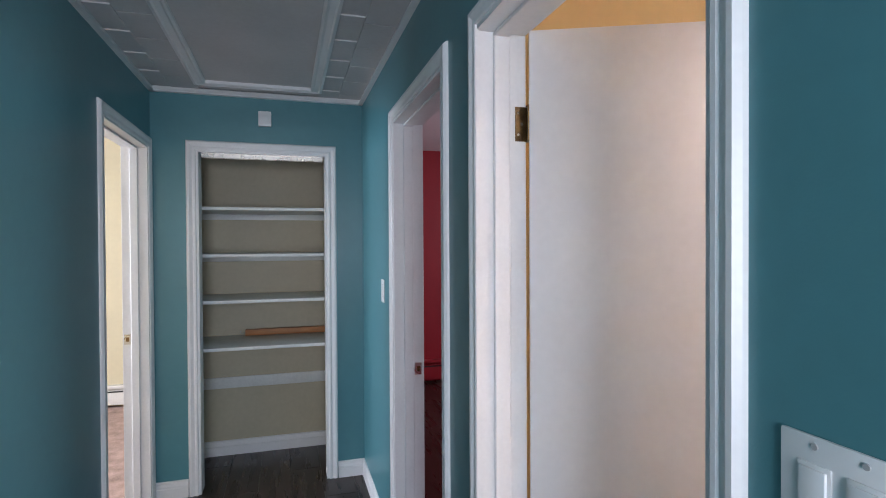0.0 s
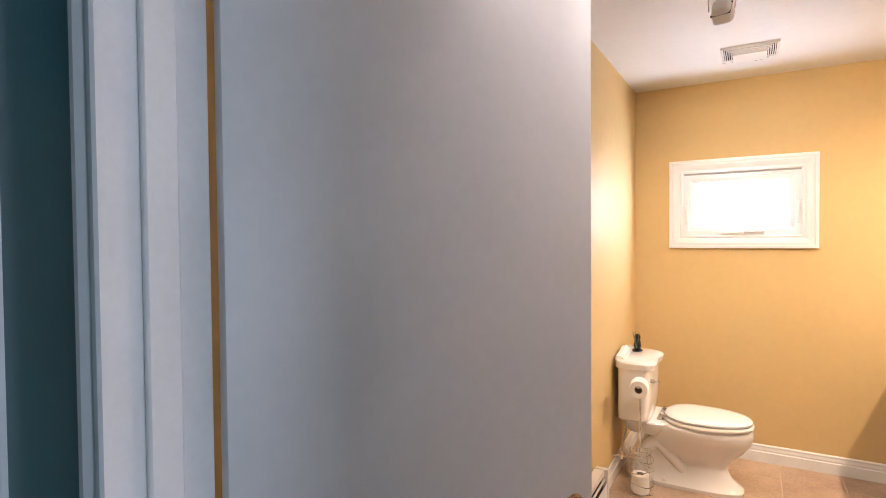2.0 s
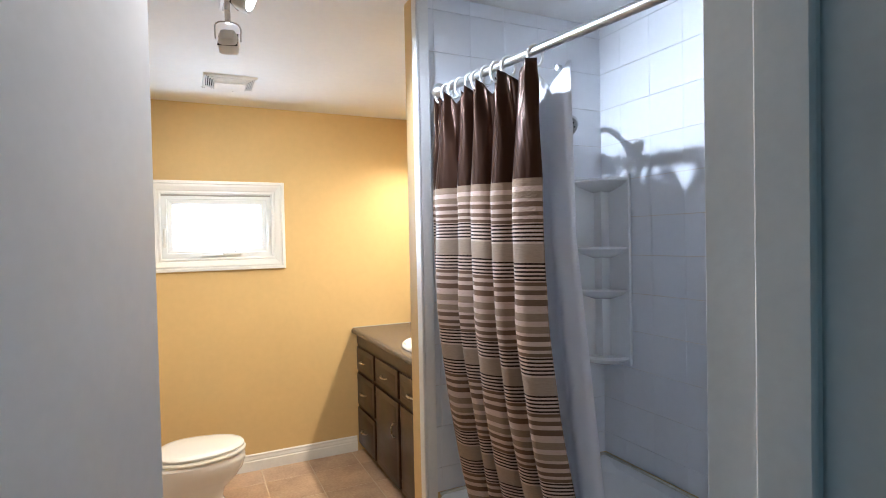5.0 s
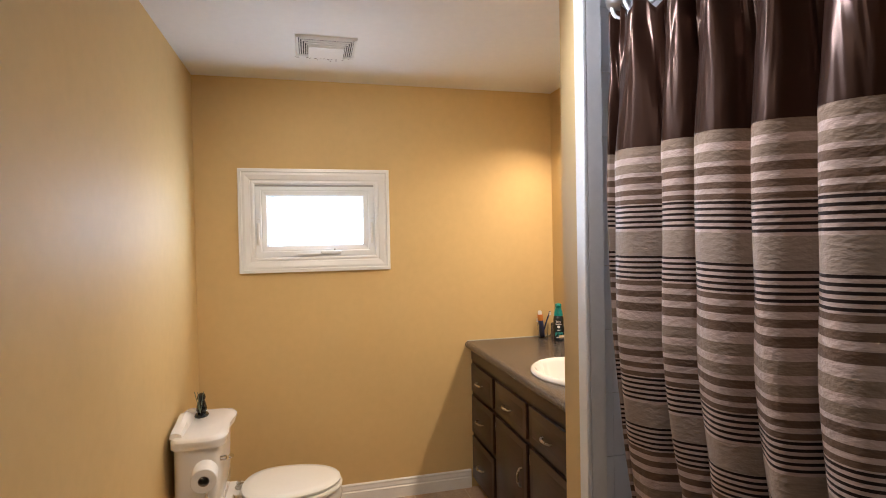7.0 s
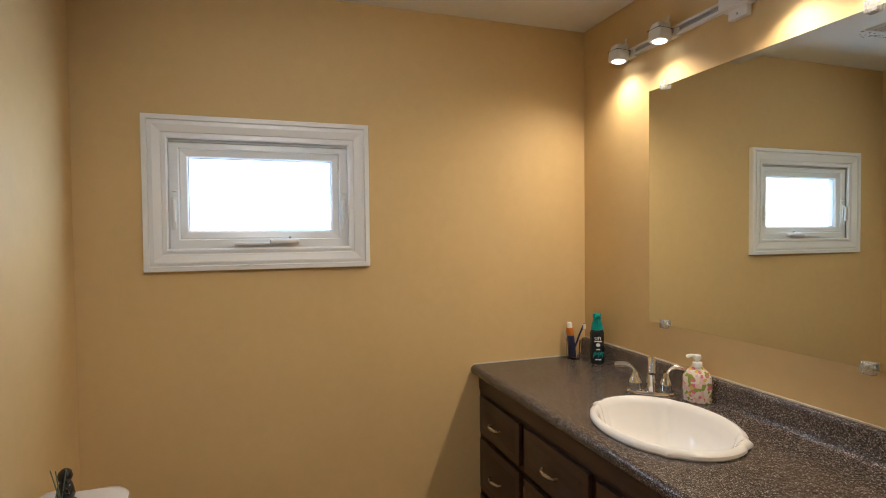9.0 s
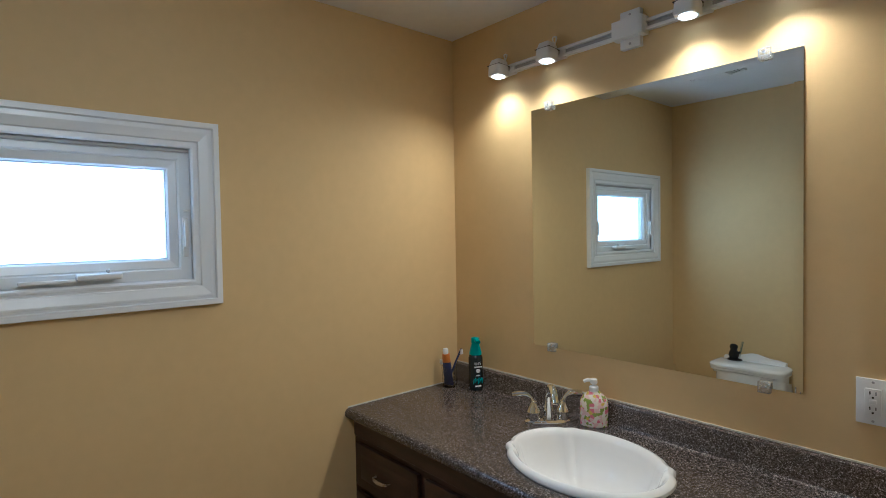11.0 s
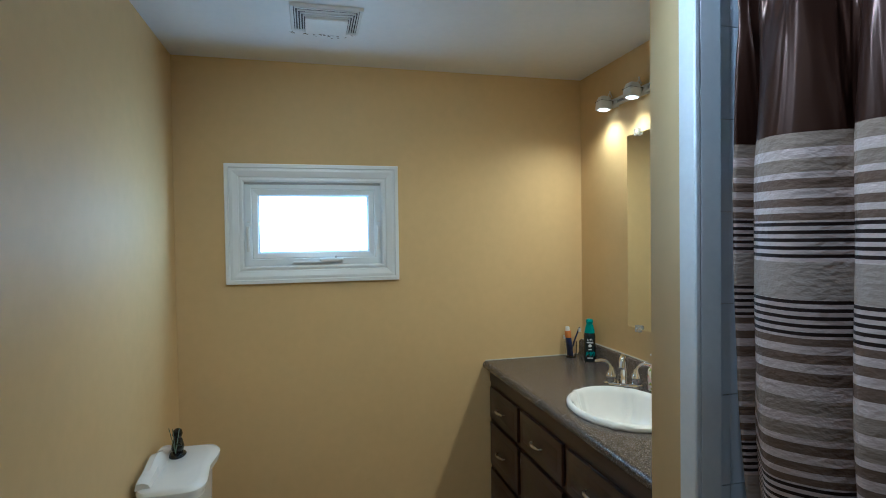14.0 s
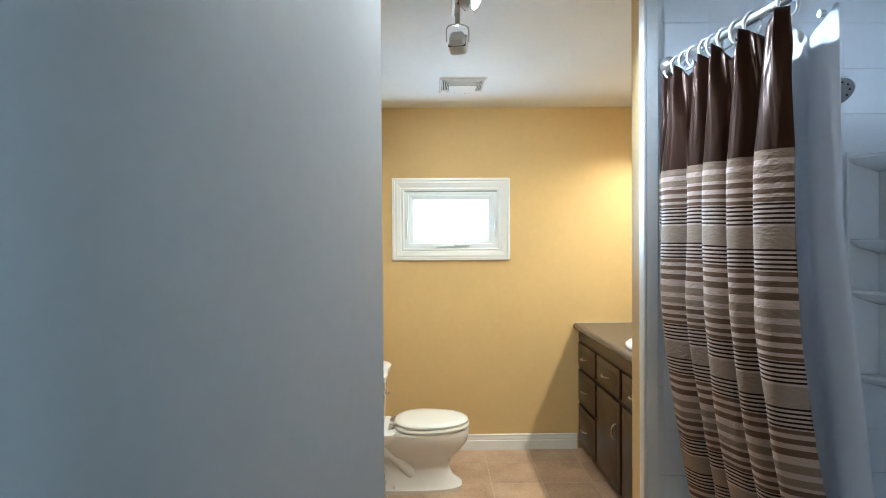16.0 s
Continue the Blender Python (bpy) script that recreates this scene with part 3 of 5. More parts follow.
structure("trim_closet_track", bx(bx(box(-0.40, 0.30, YC + 0.030, YC + 0.034, 1.990, DOOR_H - 0.018), -0.40, 0.30, YC + 0.062, YC + 0.066, 1.990, DOOR_H - 0.018), -0.40, 0.30, YC + 0.034, YC + 0.062, 2.010, DOOR_H - 0.018), M_NICKEL,
          "scuffed metal sliding door track in the closet head", "door track")

skirting("baseboard_hall", [((XL, YC), (-0.482, YC), (0, -1)), ((0.382, YC), (XR, YC), (0, -1)), ((XR, 2.63), (XR, YC - 0.014), (-1, 0)), ((XR, 1.522), (XR, 1.725), (-1, 0)),
                            ((XL, REAR), (XL, 2.69), (1, 0)), ((XR, REAR), (XR, 0.62), (-1, 0)), ((-0.515, YB), (0.375, YB), (0, -1))])
skirting("baseboard_bath", [((BX1, 0.02), (BX1, BY1), (-1, 0)), ((3.14, BY1), (BX1 - 0.014, BY1), (0, -1))], profile=[(u * 1.10, h) for u, h in BASE], z=FZ)

# floors
def planks(name, x0, x1, y0, y1, w, label):
    """Dark laminate laid along y, board by board."""
    fl = structure(name, box(x0, x1, y0, y1, -0.10, -0.010), M_BLACK, label, "floor")
    meshes = {}
    x, i = x0, 0
    while x < x1 - 0.005:
        wx = min(w, x1 - x)
        y = y0 - (i * 0.43) % 1.1
        while y < y1:
            a, b = max(y, y0), min(y + 1.2, y1)
            key = (round(wx, 3), round(b - a, 3))
            if b - a > 0.02:
                if key not in meshes:
                    meshes[key] = finish("plank", box(0.0008, wx - 0.0008, 0.0008, b - a - 0.0008, -0.010, 0.0, 0.0015, 1), M_FLOORDARK)
                ob = new("plank", meshes[key])
                ob.parent, ob.location = fl, (x, a, 0)
            y += 1.2
        x += w
        i += 1
    return fl


planks("floor_hall", XL, XR, REAR, YB, 0.19, "dark brown laminate plank floor of the hall")
planks("floor_red_room", XRB, 3.9, BY1 + 0.12, BACK, 0.39, "dark brown laminate floor of the red room")
structure("floor_threshold", bx(bx(box(XR, XRB, 0.686, 1.492, -0.06, -0.001), XR, XRB, 1.775, 2.58, -0.06, -0.001), XLB, XL, 2.745, 3.525, -0.06, -0.001), M_FLOORDARK, "dark wooden door thresholds", "floor")
structure("floor_carpet", box(-3.6, XLB, 1.2, BACK, -0.1, 0.004), M_CARPET, "pinkish beige cut-pile bedroom carpet", "floor")
floor_bath = structure("floor_bath", box(XRB, BX1, BY0, BY1, -0.15, FZ - 0.0012), M_GROUT, "beige ceramic tile bathroom floor with tan grout", "floor")


# window with casing, vinyl sash, obscure pane, crank and two locks
def bath_window():
    y0, y1, z0, z1 = 0.590, 1.266, 1.418, 1.836
    w = tagged(new("window_1"), "small white vinyl awning window with obscure glass", "window", kind="structure")
    w.location = (BX1, 0.928, 1.62)
    off = Vector(w.location)
    prof = [(0.0, -0.03), (0.0, 0.010), (0.006, 0.014), (0.013, 0.014), (0.014, 0.008), (0.021, 0.008), (0.024, 0.015), (0.050, 0.023), (0.057, 0.023), (0.058, 0.017), (0.065, 0.017), (0.068, 0.028), (0.084, 0.027), (0.086, 0.022), (0.086, 0.0)]
    pts = [(BX1, y0, z0), (BX1, y1, z0), (BX1, y1, z1), (BX1, y0, z1)]
    outs = [(0, -1, -1), (0, 1, -1), (0, 1, 1), (0, -1, 1)]
    def put(name, bm, mat, label="", smooth=False, par=None):
        bmesh.ops.translate(bm, verts=bm.verts, vec=-off)
        return part(name, bm, mat, par or w, label, smooth)
    put("casing", mould(bmesh.new(), pts, outs, (-1, 0, 0), prof, True), M_SATIN, "wide white moulded casing")
    lin = bmesh.new()
    mould(lin, pts, outs, (-1, 0, 0), [(0.0, -0.10), (0.0, -0.002), (0.004, -0.002), (0.004, -0.10)], True)
    mould(lin, pts, outs, (-1, 0, 0), [(-0.036, -0.095), (-0.036, -0.010), (-0.032, -0.006), (0.0005, -0.006), (0.0005, -0.095)], True)
    put("frame", lin, M_VINYL)
    put("screen_roll", box(BX1 - 0.006, BX1 + 0.006, y0 + 0.004, y1 - 0.004, z1 - 0.013, z1 - 0.002, 0.003), M_GREYPL, "grey screen edge under the head")
    s = bmesh.new()
    sp = [(BX1, y0 + 0.036, z0 + 0.036), (BX1, y1 - 0.036, z0 + 0.036), (BX1, y1 - 0.036, z1 - 0.036), (BX1, y0 + 0.036, z1 - 0.036)]
    mould(s, sp, outs, (-1, 0, 0), [(-0.031, -0.07), (-0.031, -0.024), (-0.026, -0.018), (-0.004, -0.013), (0.0006, -0.015), (0.0006, -0.07)], True)
    put("sash", s, M_VINYL)
    sg = bmesh.new()
    mould(sg, sp, outs, (-1, 0, 0), [(-0.0335, -0.060), (-0.0335, -0.028), (-0.0305, -0.027), (-0.0305, -0.060)], True)
    put("gasket", sg, M_GREYPL, "grey glazing gasket")
    pane = put("pane", box(BX1 + 0.032, BX1 + 0.037, y0 + 0.067, y1 - 0.067, z0 + 0.067, z1 - 0.067), M_OBSCURE, "bright obscure glass pane")
    pane.visible_shadow = False
    for yy in (y0 + 0.018, y1 - 0.018):
        lock = put("lock_base", box(BX1 - 0.002, BX1 + 0.010, yy - 0.008, yy + 0.008, 1.490, 1.615, 0.004), M_PLASTIC, "white sash lock", True)
        put("lock_lever", bx(box(BX1 - 0.016, BX1 - 0.002, yy - 0.006, yy + 0.006, 1.520, 1.606, 0.005), BX1 - 0.008, BX1 + 0.008, yy - 0.012, yy + 0.004, 1.635, 1.641, 0.002), M_PLASTIC, "", True, None)
    crank = bx(box(BX1 - 0.024, BX1 + 0.008, 0.790, 0.905, z0 + 0.014, z0 + 0.034, 0.008, 3), BX1 - 0.016, BX1 + 0.008, 0.905, 1.035, z0 + 0.010, z0 + 0.020, 0.003)
    put("crank", crank, M_PLASTIC, "folded white window crank", True)
    put("crank_knob", lathe(bmesh.new(), [(0.001, 0.0), (0.005, 0.002), (0.006, 0.008), (0.001, 0.012)], 12, at=(BX1 - 0.012, 0.826, z0 + 0.034)), M_GREYPL, "", True)


bath_window()


# white tile wall round the tub
def tile_field(name, axis, face, s0, s1, z0, z1, pitch, sign, label, anchor, z_anchor=0.480):
    """A backing of grout with a tile in each square."""
    d = 0.006
    a, b = (face - d * (sign > 0), face + d * (sign < 0))
    bm = box(min(face, face - sign * d), max(face, face - sign * d), s0, s1, z0, z1) if axis == "x" else box(s0, s1, min(face, face - sign * d), max(face, face - sign * d), z0, z1)
    w = structure(name, bm, M_WGROUT, label, "tiled wall")
    meshes = {}
    zs = [z0] + [z_anchor + pitch * k for k in range(20) if z0 + 0.01 < z_anchor + pitch * k < z1 - 0.01] + [z1]
    ss = [s0] + [anchor + pitch * k for k in range(-20, 20) if s0 + 0.01 < anchor + pitch * k < s1 - 0.01] + [s1]
    q = 0.0008
    t0, t1 = (0.0, 0.003) if sign > 0 else (-0.003, 0.0)
    for z, zn in zip(zs, zs[1:]):
        for u, un in zip(ss, ss[1:]):
            key = (round(un - u, 3), round(zn - z, 3))
            if key not in meshes:
                g, h = key
                e = 0.0003
                bm = box(t0, t1, e, g - e, q, h - q) if axis == "x" else box(e, g - e, t0, t1, q, h - q)
                meshes[key] = finish("tile", bm, M_WTILE, True)
            ob = new("tile", meshes[key])
            ob.parent, ob.location = w, ((face, u, z) if axis == "x" else (u, face, z))
    return w


TUBZ = 0.540
structure("trim_partition", bx(box(PX0 - 0.008, PX0 + 0.034, PY - 0.003, PY + 0.009, FZ, BZ, 0.003, 1), PX0 - 0.008, PX0, PY - 0.042, PY - 0.003, FZ, BZ), M_WHITE,
          "white corner board on the partition edge", "trim", True)

# ---- bathroom things ----
def toilet():
    t = thing("toilet", pose(3.640, BY1 - 0.012, FZ), "white china two-piece toilet with closed seat lid", "toilet")
    # local: x across, y towards the room is negative
    def ring(cx, cy, rx, ryf, ryb, z, n=36, sq=2.3):
        out = []
        for k in range(n):
            a = 2 * math.pi * k / n
            c, s = math.cos(a), math.sin(a)
            e = 2 / sq
            out.append((cx + rx * math.copysign(abs(c) ** e, c), cy + (ryf if s < 0 else ryb) * math.copysign(abs(s) ** e, s), z))
        return out
    # pedestal and bowl
    rings = [ring(0, -0.34, 0.115, 0.335, 0.225, 0.0, sq=3.2), ring(0, -0.34, 0.118, 0.338, 0.228, 0.022, sq=3.2), ring(0, -0.34, 0.108, 0.325, 0.215, 0.034, sq=3.0),
             ring(0, -0.335, 0.090, 0.285, 0.205, 0.075, sq=2.8), ring(0, -0.335, 0.080, 0.262, 0.200, 0.130, sq=2.6), ring(0, -0.335, 0.088, 0.275, 0.200, 0.180, sq=2.4),
             ring(0, -0.36, 0.125, 0.310, 0.200, 0.235, sq=2.2), ring(0, -0.39, 0.160, 0.320, 0.220, 0.290, sq=2.1), ring(0, -0.41, 0.180, 0.315, 0.240, 0.340, sq=2.1),
             ring(0, -0.41, 0.184, 0.312, 0.240, 0.372, sq=2.1), ring(0, -0.41, 0.176, 0.304, 0.234, 0.384, sq=2.1)]
    part("bowl", loft(bmesh.new(), rings), M_CHINA, t)
    part("deck", loft(bmesh.new(), [ring(0, -0.16, 0.125, 0.10, 0.10, 0.300, sq=4), ring(0, -0.17, 0.165, 0.13, 0.13, 0.350, sq=4), ring(0, -0.17, 0.170, 0.13, 0.13, 0.378, sq=4), ring(0, -0.17, 0.164, 0.125, 0.125, 0.386, sq=4)]), M_CHINA, t)
    # trapway relief on the sides
    for s in (-1, 1):
        part("trapway", tube(bmesh.new(), curve_pts([(s * 0.062, -0.12, 0.05), (s * 0.066, -0.15, 0.17), (s * 0.075, -0.22, 0.25), (s * 0.070, -0.30, 0.19), (s * 0.052, -0.37, 0.10)], 16), 0.040, 12), M_CHINA, t)
    def seat_ring(grow, z):
        return ring(0, -0.435, 0.186 + grow, 0.288 + grow, 0.175 + grow, z, 40, 2.15)
    part("seat", loft(bmesh.new(), [seat_ring(-0.006, 0.386), seat_ring(0.002, 0.390), seat_ring(0.004, 0.398), seat_ring(0.0, 0.406), seat_ring(-0.012, 0.409)]), M_SEAT, t)
    part("lid", loft(bmesh.new(), [seat_ring(-0.012, 0.412), seat_ring(-0.006, 0.415), seat_ring(-0.005, 0.424), seat_ring(-0.012, 0.431), seat_ring(-0.045, 0.436), seat_ring(-0.12, 0.438)]), M_SEAT, t)
    for s in (-1, 1):
        h = part("hinge", bx(lathe(bmesh.new(), [(0.018, 0.386), (0.020, 0.392), (0.016, 0.398), (0.010, 0.420), (0.001, 0.424)], 16, at=(s * 0.075, -0.245, 0)), s * 0.075 - 0.012, s * 0.075 + 0.012, -0.285, -0.235, 0.404, 0.416, 0.004), M_NICKEL, t, "tarnished nickel seat hinge")
    # tank: tapered, bowed front
    def tring(w, y0, y1, z, r=5):
        return ring(0, (y0 + y1) / 2, w / 2, (y1 - y0) / 2, (y1 - y0) / 2, z, 40, r)
    part("tank", loft(bmesh.new(), [tring(0.40, -0.195, -0.015, 0.388), tring(0.43, -0.200, -0.012, 0.400), tring(0.445, -0.205, -0.012, 0.55), tring(0.455, -0.210, -0.012, 0.690)]), M_CHINA, t)
    lid = [tring(0.452, -0.212, -0.010, 0.690, 6), tring(0.478, -0.222, -0.004, 0.694, 6), tring(0.478, -0.222, -0.004, 0.706, 6), tring(0.490, -0.230, -0.002, 0.714, 5), tring(0.490, -0.230, -0.002, 0.726, 5),
           tring(0.474, -0.220, -0.006, 0.735, 5), tring(0.440, -0.200, -0.012, 0.739, 4)]
    for ring_pts in lid:
        for i, (px, py, pz) in enumerate(ring_pts):
            if py < -0.12:
                ring_pts[i] = (px, py + 0.008 * math.cos(2 * math.pi * px / 0.36), pz)
    part("tank_lid", loft(bmesh.new(), lid), M_CHINA, t)
    # raised scalloped back of the lid
    crest = bmesh.new()
    rr = []
    for k in range(25):
        x = -0.20 + 0.40 * k / 24
        h = 0.022 + 0.024 * math.exp(-(x / 0.08) ** 2) + 0.008 * min(1.0, max(0.0, (0.20 - abs(x)) / 0.05))
        rr.append([(x, -0.060, 0.734), (x, -0.052, 0.736 + h * 0.7), (x, -0.035, 0.736 + h), (x, -0.012, 0.736 + h * 0.9), (x, -0.008, 0.734)])
    part("tank_lid_crest", loft(crest, rr), M_CHINA, t)
    lever = tube(bmesh.new(), [(-0.165, -0.200, 0.625), (-0.165, -0.225, 0.625)], 0.012, 14)
    tube(lever, curve_pts([(-0.172, -0.228, 0.625), (-0.140, -0.238, 0.622), (-0.100, -0.242, 0.612)], 8), 0.009, 10)
    part("flush_lever", lever, M_CHROME, t, "chrome flush lever")
    for s in (-1, 1):
        part("bolt_cap", lathe(bmesh.new(), [(0.014, 0.0), (0.014, 0.010), (0.009, 0.020), (0.001, 0.023)], 14, at=(s * 0.098, -0.27, 0.03)), M_CHINA, t)
    sup = tube(bmesh.new(), curve_pts([(-0.16, -0.06, 0.39), (-0.165, -0.07, 0.33), (-0.185, -0.055, 0.26), (-0.20, -0.05, 0.20)], 14), 0.006, 8)
    part("supply_hose", sup, M_STEEL, t, "braided steel supply hose")
    vl = tube(bmesh.new(), [(-0.20, -0.002, 0.17), (-0.20, -0.075, 0.17)], 0.008, 10)
    tube(vl, [(-0.20, -0.05, 0.155), (-0.20, -0.05, 0.205)], 0.009, 10)
    part("stop_valve", vl, M_CHROME, t, "chrome stop valve at the wall")
    # low seat, tall narrow tank
    for o in t.children:
        for vtx in o.data.vertices:
            vtx.co.z = vtx.co.z * 0.985 if vtx.co.z < 0.45 else 0.443 + (vtx.co.z - 0.45) * 1.012
            if vtx.co.z > 0.40 and vtx.co.y > -0.24:
                vtx.co.x *= 0.90


toilet()


def reed_diffuser():
    d = thing("reed_diffuser", pose(3.742, 1.484, 0.690), "small black resin figure with scent reeds on the toilet tank", "diffuser")
    part("foot", lathe(bmesh.new(), [(0.044, 0.0), (0.046, 0.004), (0.040, 0.010), (0.020, 0.014)], 20, 1.0, 0.7), M_FIGURE, d)
    part("body", lathe(bmesh.new(), [(0.022, 0.012), (0.030, 0.030), (0.024, 0.055), (0.017, 0.070), (0.024, 0.084), (0.020, 0.098), (0.010, 0.105)], 14, 1.1, 0.8, (0.006, 0, 0)), M_FIGURE, d)
    part("arm", tube(bmesh.new(), curve_pts([(0.01, -0.01, 0.062), (-0.025, -0.015, 0.050), (-0.036, -0.01, 0.062)], 8), 0.007, 8), M_FIGURE, d)
    for dx, dy in ((-0.055, 0.004), (-0.030, 0.02), (-0.044, -0.02)):
        part("reed", tube(bmesh.new(), [(-0.030, 0, 0.02), (-0.030 + dx * 0.4, dy, 0.125)], 0.0016, 6), M_REED, d, "thin grey-green reed")


reed_diffuser()


def paper_stand():
    p = thing("toilet_paper_stand", pose(3.372, 1.402, FZ), "chrome wire toilet paper stand with a roll on its arm", "paper holder")
    for z, r in ((0.012, 0.070), (0.075, 0.072), (0.150, 0.074), (0.215, 0.070), (0.255, 0.060)):
        pts = [(r * math.cos(2 * math.pi * k / 28), r * math.sin(2 * math.pi * k / 28), z + 0.010 * math.sin(4 * math.pi * k / 28 + z * 40)) for k in range(29)]
        part("wire_hoop", tube(bmesh.new(), pts, 0.0022, 6, cap=False), M_CHROME, p)
    for k in range(4):
        a = math.pi / 4 + k * math.pi / 2
        part("upright_wire", tube(bmesh.new(), curve_pts([(0.070 * math.cos(a), 0.070 * math.sin(a), 0.006), (0.076 * math.cos(a + 0.3), 0.076 * math.sin(a + 0.3), 0.12), (0.058 * math.cos(a + 0.5), 0.058 * math.sin(a + 0.5), 0.262)], 10), 0.0022, 6), M_CHROME, p)
    for dx in (-0.012, 0.012):
        part("pole", tube(bmesh.new(), [(dx, 0.0, 0.25), (dx, 0.0, 0.647), (dx, -0.01, 0.662)], 0.0035, 8), M_CHROME, p)
    part("arm", tube(bmesh.new(), curve_pts([(0.0, 0.01, 0.659), (-0.02, 0.005, 0.664), (-0.06, 0.0, 0.664), (-0.105, -0.005, 0.662), (-0.118, -0.005, 0.674)], 12), 0.0035, 8), M_CHROME, p)
    p.scale = (1.0, 1.0, 0.945)
    return p


def paper_roll(m, label):
    r = thing("toilet_paper_roll", m, label, "toilet paper", "toilet paper rolls")
    prof = [(0.021, 0.0), (0.046, 0.0), (0.049, 0.003), (0.049, 0.099), (0.046, 0.102), (0.021, 0.102)]
    part("paper", lathe(bmesh.new(), prof + [prof[0]], 28, cap=False), M_PAPER, r)
    part("core", lathe(bmesh.new(), [(0.0205, 0.001), (0.0205, 0.101), (0.0190, 0.101), (0.0190, 0.001), (0.0205, 0.001)], 20, cap=False), M_CARD, r, "brown cardboard core")
    return r


paper_stand()
_roll = paper_roll(pose(3.357, 1.402, 0.575, 0, -90, 6), "white toilet paper roll on the chrome stand arm")
copy_thing(_roll, pose(3.372, 1.402, FZ + 0.012))["label"] = "spare white toilet paper roll standing in the wire basket"


def baseboard_heater(name, x0, x1, y, sgn, h, depth, mat, label, z=0.0):
    """A finned baseboard heater along a wall at y; sgn: the way it faces."""
    t = thing(name, pose((x0 + x1) / 2, y, z), label, "heater")
    L2 = (x1 - x0) / 2
    def yy(a, b):
        return (min(sgn * a, sgn * b), max(sgn * a, sgn * b))
    part("back_plate", box(-L2, L2, *yy(0.001, 0.006), 0.02, h), mat, t)
    part("front_panel", box(-L2, L2, *yy(depth - 0.006, depth), 0.030, h * 0.70, 0.002), mat, t)
    part("top_cover", bx(box(-L2, L2, *yy(0.006, depth * 0.72), h - 0.008, h, 0.002), -L2, L2, *yy(depth * 0.70, depth * 0.76), h - 0.030, h, 0.002), mat, t)
    part("damper", box(-L2 + 0.01, L2 - 0.01, *yy(depth * 0.70, depth * 0.86), h * 0.76, h * 0.79, 0.002), mat, t)
    part("fin_core", box(-L2 + 0.02, L2 - 0.02, *yy(0.012, depth * 0.66), 0.05, h * 0.72), M_BLACK, t)
    for s in (-1, 1):
        part("end_cap", box(*((s * L2 - 0.03, s * L2 + 0.002) if s > 0 else (s * L2 - 0.002, s * L2 + 0.03)), *yy(0.001, depth + 0.003), 0.006, h + 0.003, 0.004), mat, t)
    return t


baseboard_heater("baseboard_heater", 1.50, 3.08, BY1, -1, 0.23, 0.068, M_HEAT, "off-white enamelled baseboard heater on the yellow wall", FZ)
baseboard_heater("baseboard_heater", 0.9, 3.4, BACK, -1, 0.23, 0.07, M_REDHEAT, "baseboard heater painted dark red like its wall")
baseboard_heater("baseboard_heater", -3.0, -0.95, BACK, -1, 0.20, 0.07, M_HEAT, "white baseboard heater on the beige bedroom wall")


# vanity: cabinet with drawers and doors, worktop, basin, faucet
def raised_front(bm, x0, x1, z0, z1, y):
    """A drawer or door front: slab with a bevelled raised field."""
    bx(bm, x0, x1, y, y + 0.016, z0, z1, 0.004, 2)
    m = 0.035
    a = [(x0 + m, y + 0.0162, z0 + m), (x1 - m, y + 0.0162, z0 + m), (x1 - m, y + 0.0162, z1 - m), (x0 + m, y + 0.0162, z1 - m)]
    k = 0.014
    b = [(x0 + m + k, y + 0.0230, z0 + m + k), (x1 - m - k, y + 0.0230, z0 + m + k), (x1 - m - k, y + 0.0230, z1 - m - k), (x0 + m + k, y + 0.0230, z1 - m - k)]
    loft(bm, [a, b])
    return bm


def pull(horizontal, x, z, y):
    """A bowed bar pull with two feet."""
    w = 0.045
    bm = bmesh.new()
    def p(a, d):
        return (x + a, y + d, z) if horizontal else (x, y + d, z + a)
    rad = [0.0035, 0.0045, 0.0055, 0.006, 0.0055, 0.0045, 0.0035]
    pts = [p(-w, 0.0), p(-w * 0.95, 0.014), p(-w * 0.5, 0.024), p(0, 0.027), p(w * 0.5, 0.024), p(w * 0.95, 0.014), p(w, 0.0)]
    tube(bm, pts, 0.005, 8, rad)
    return bm


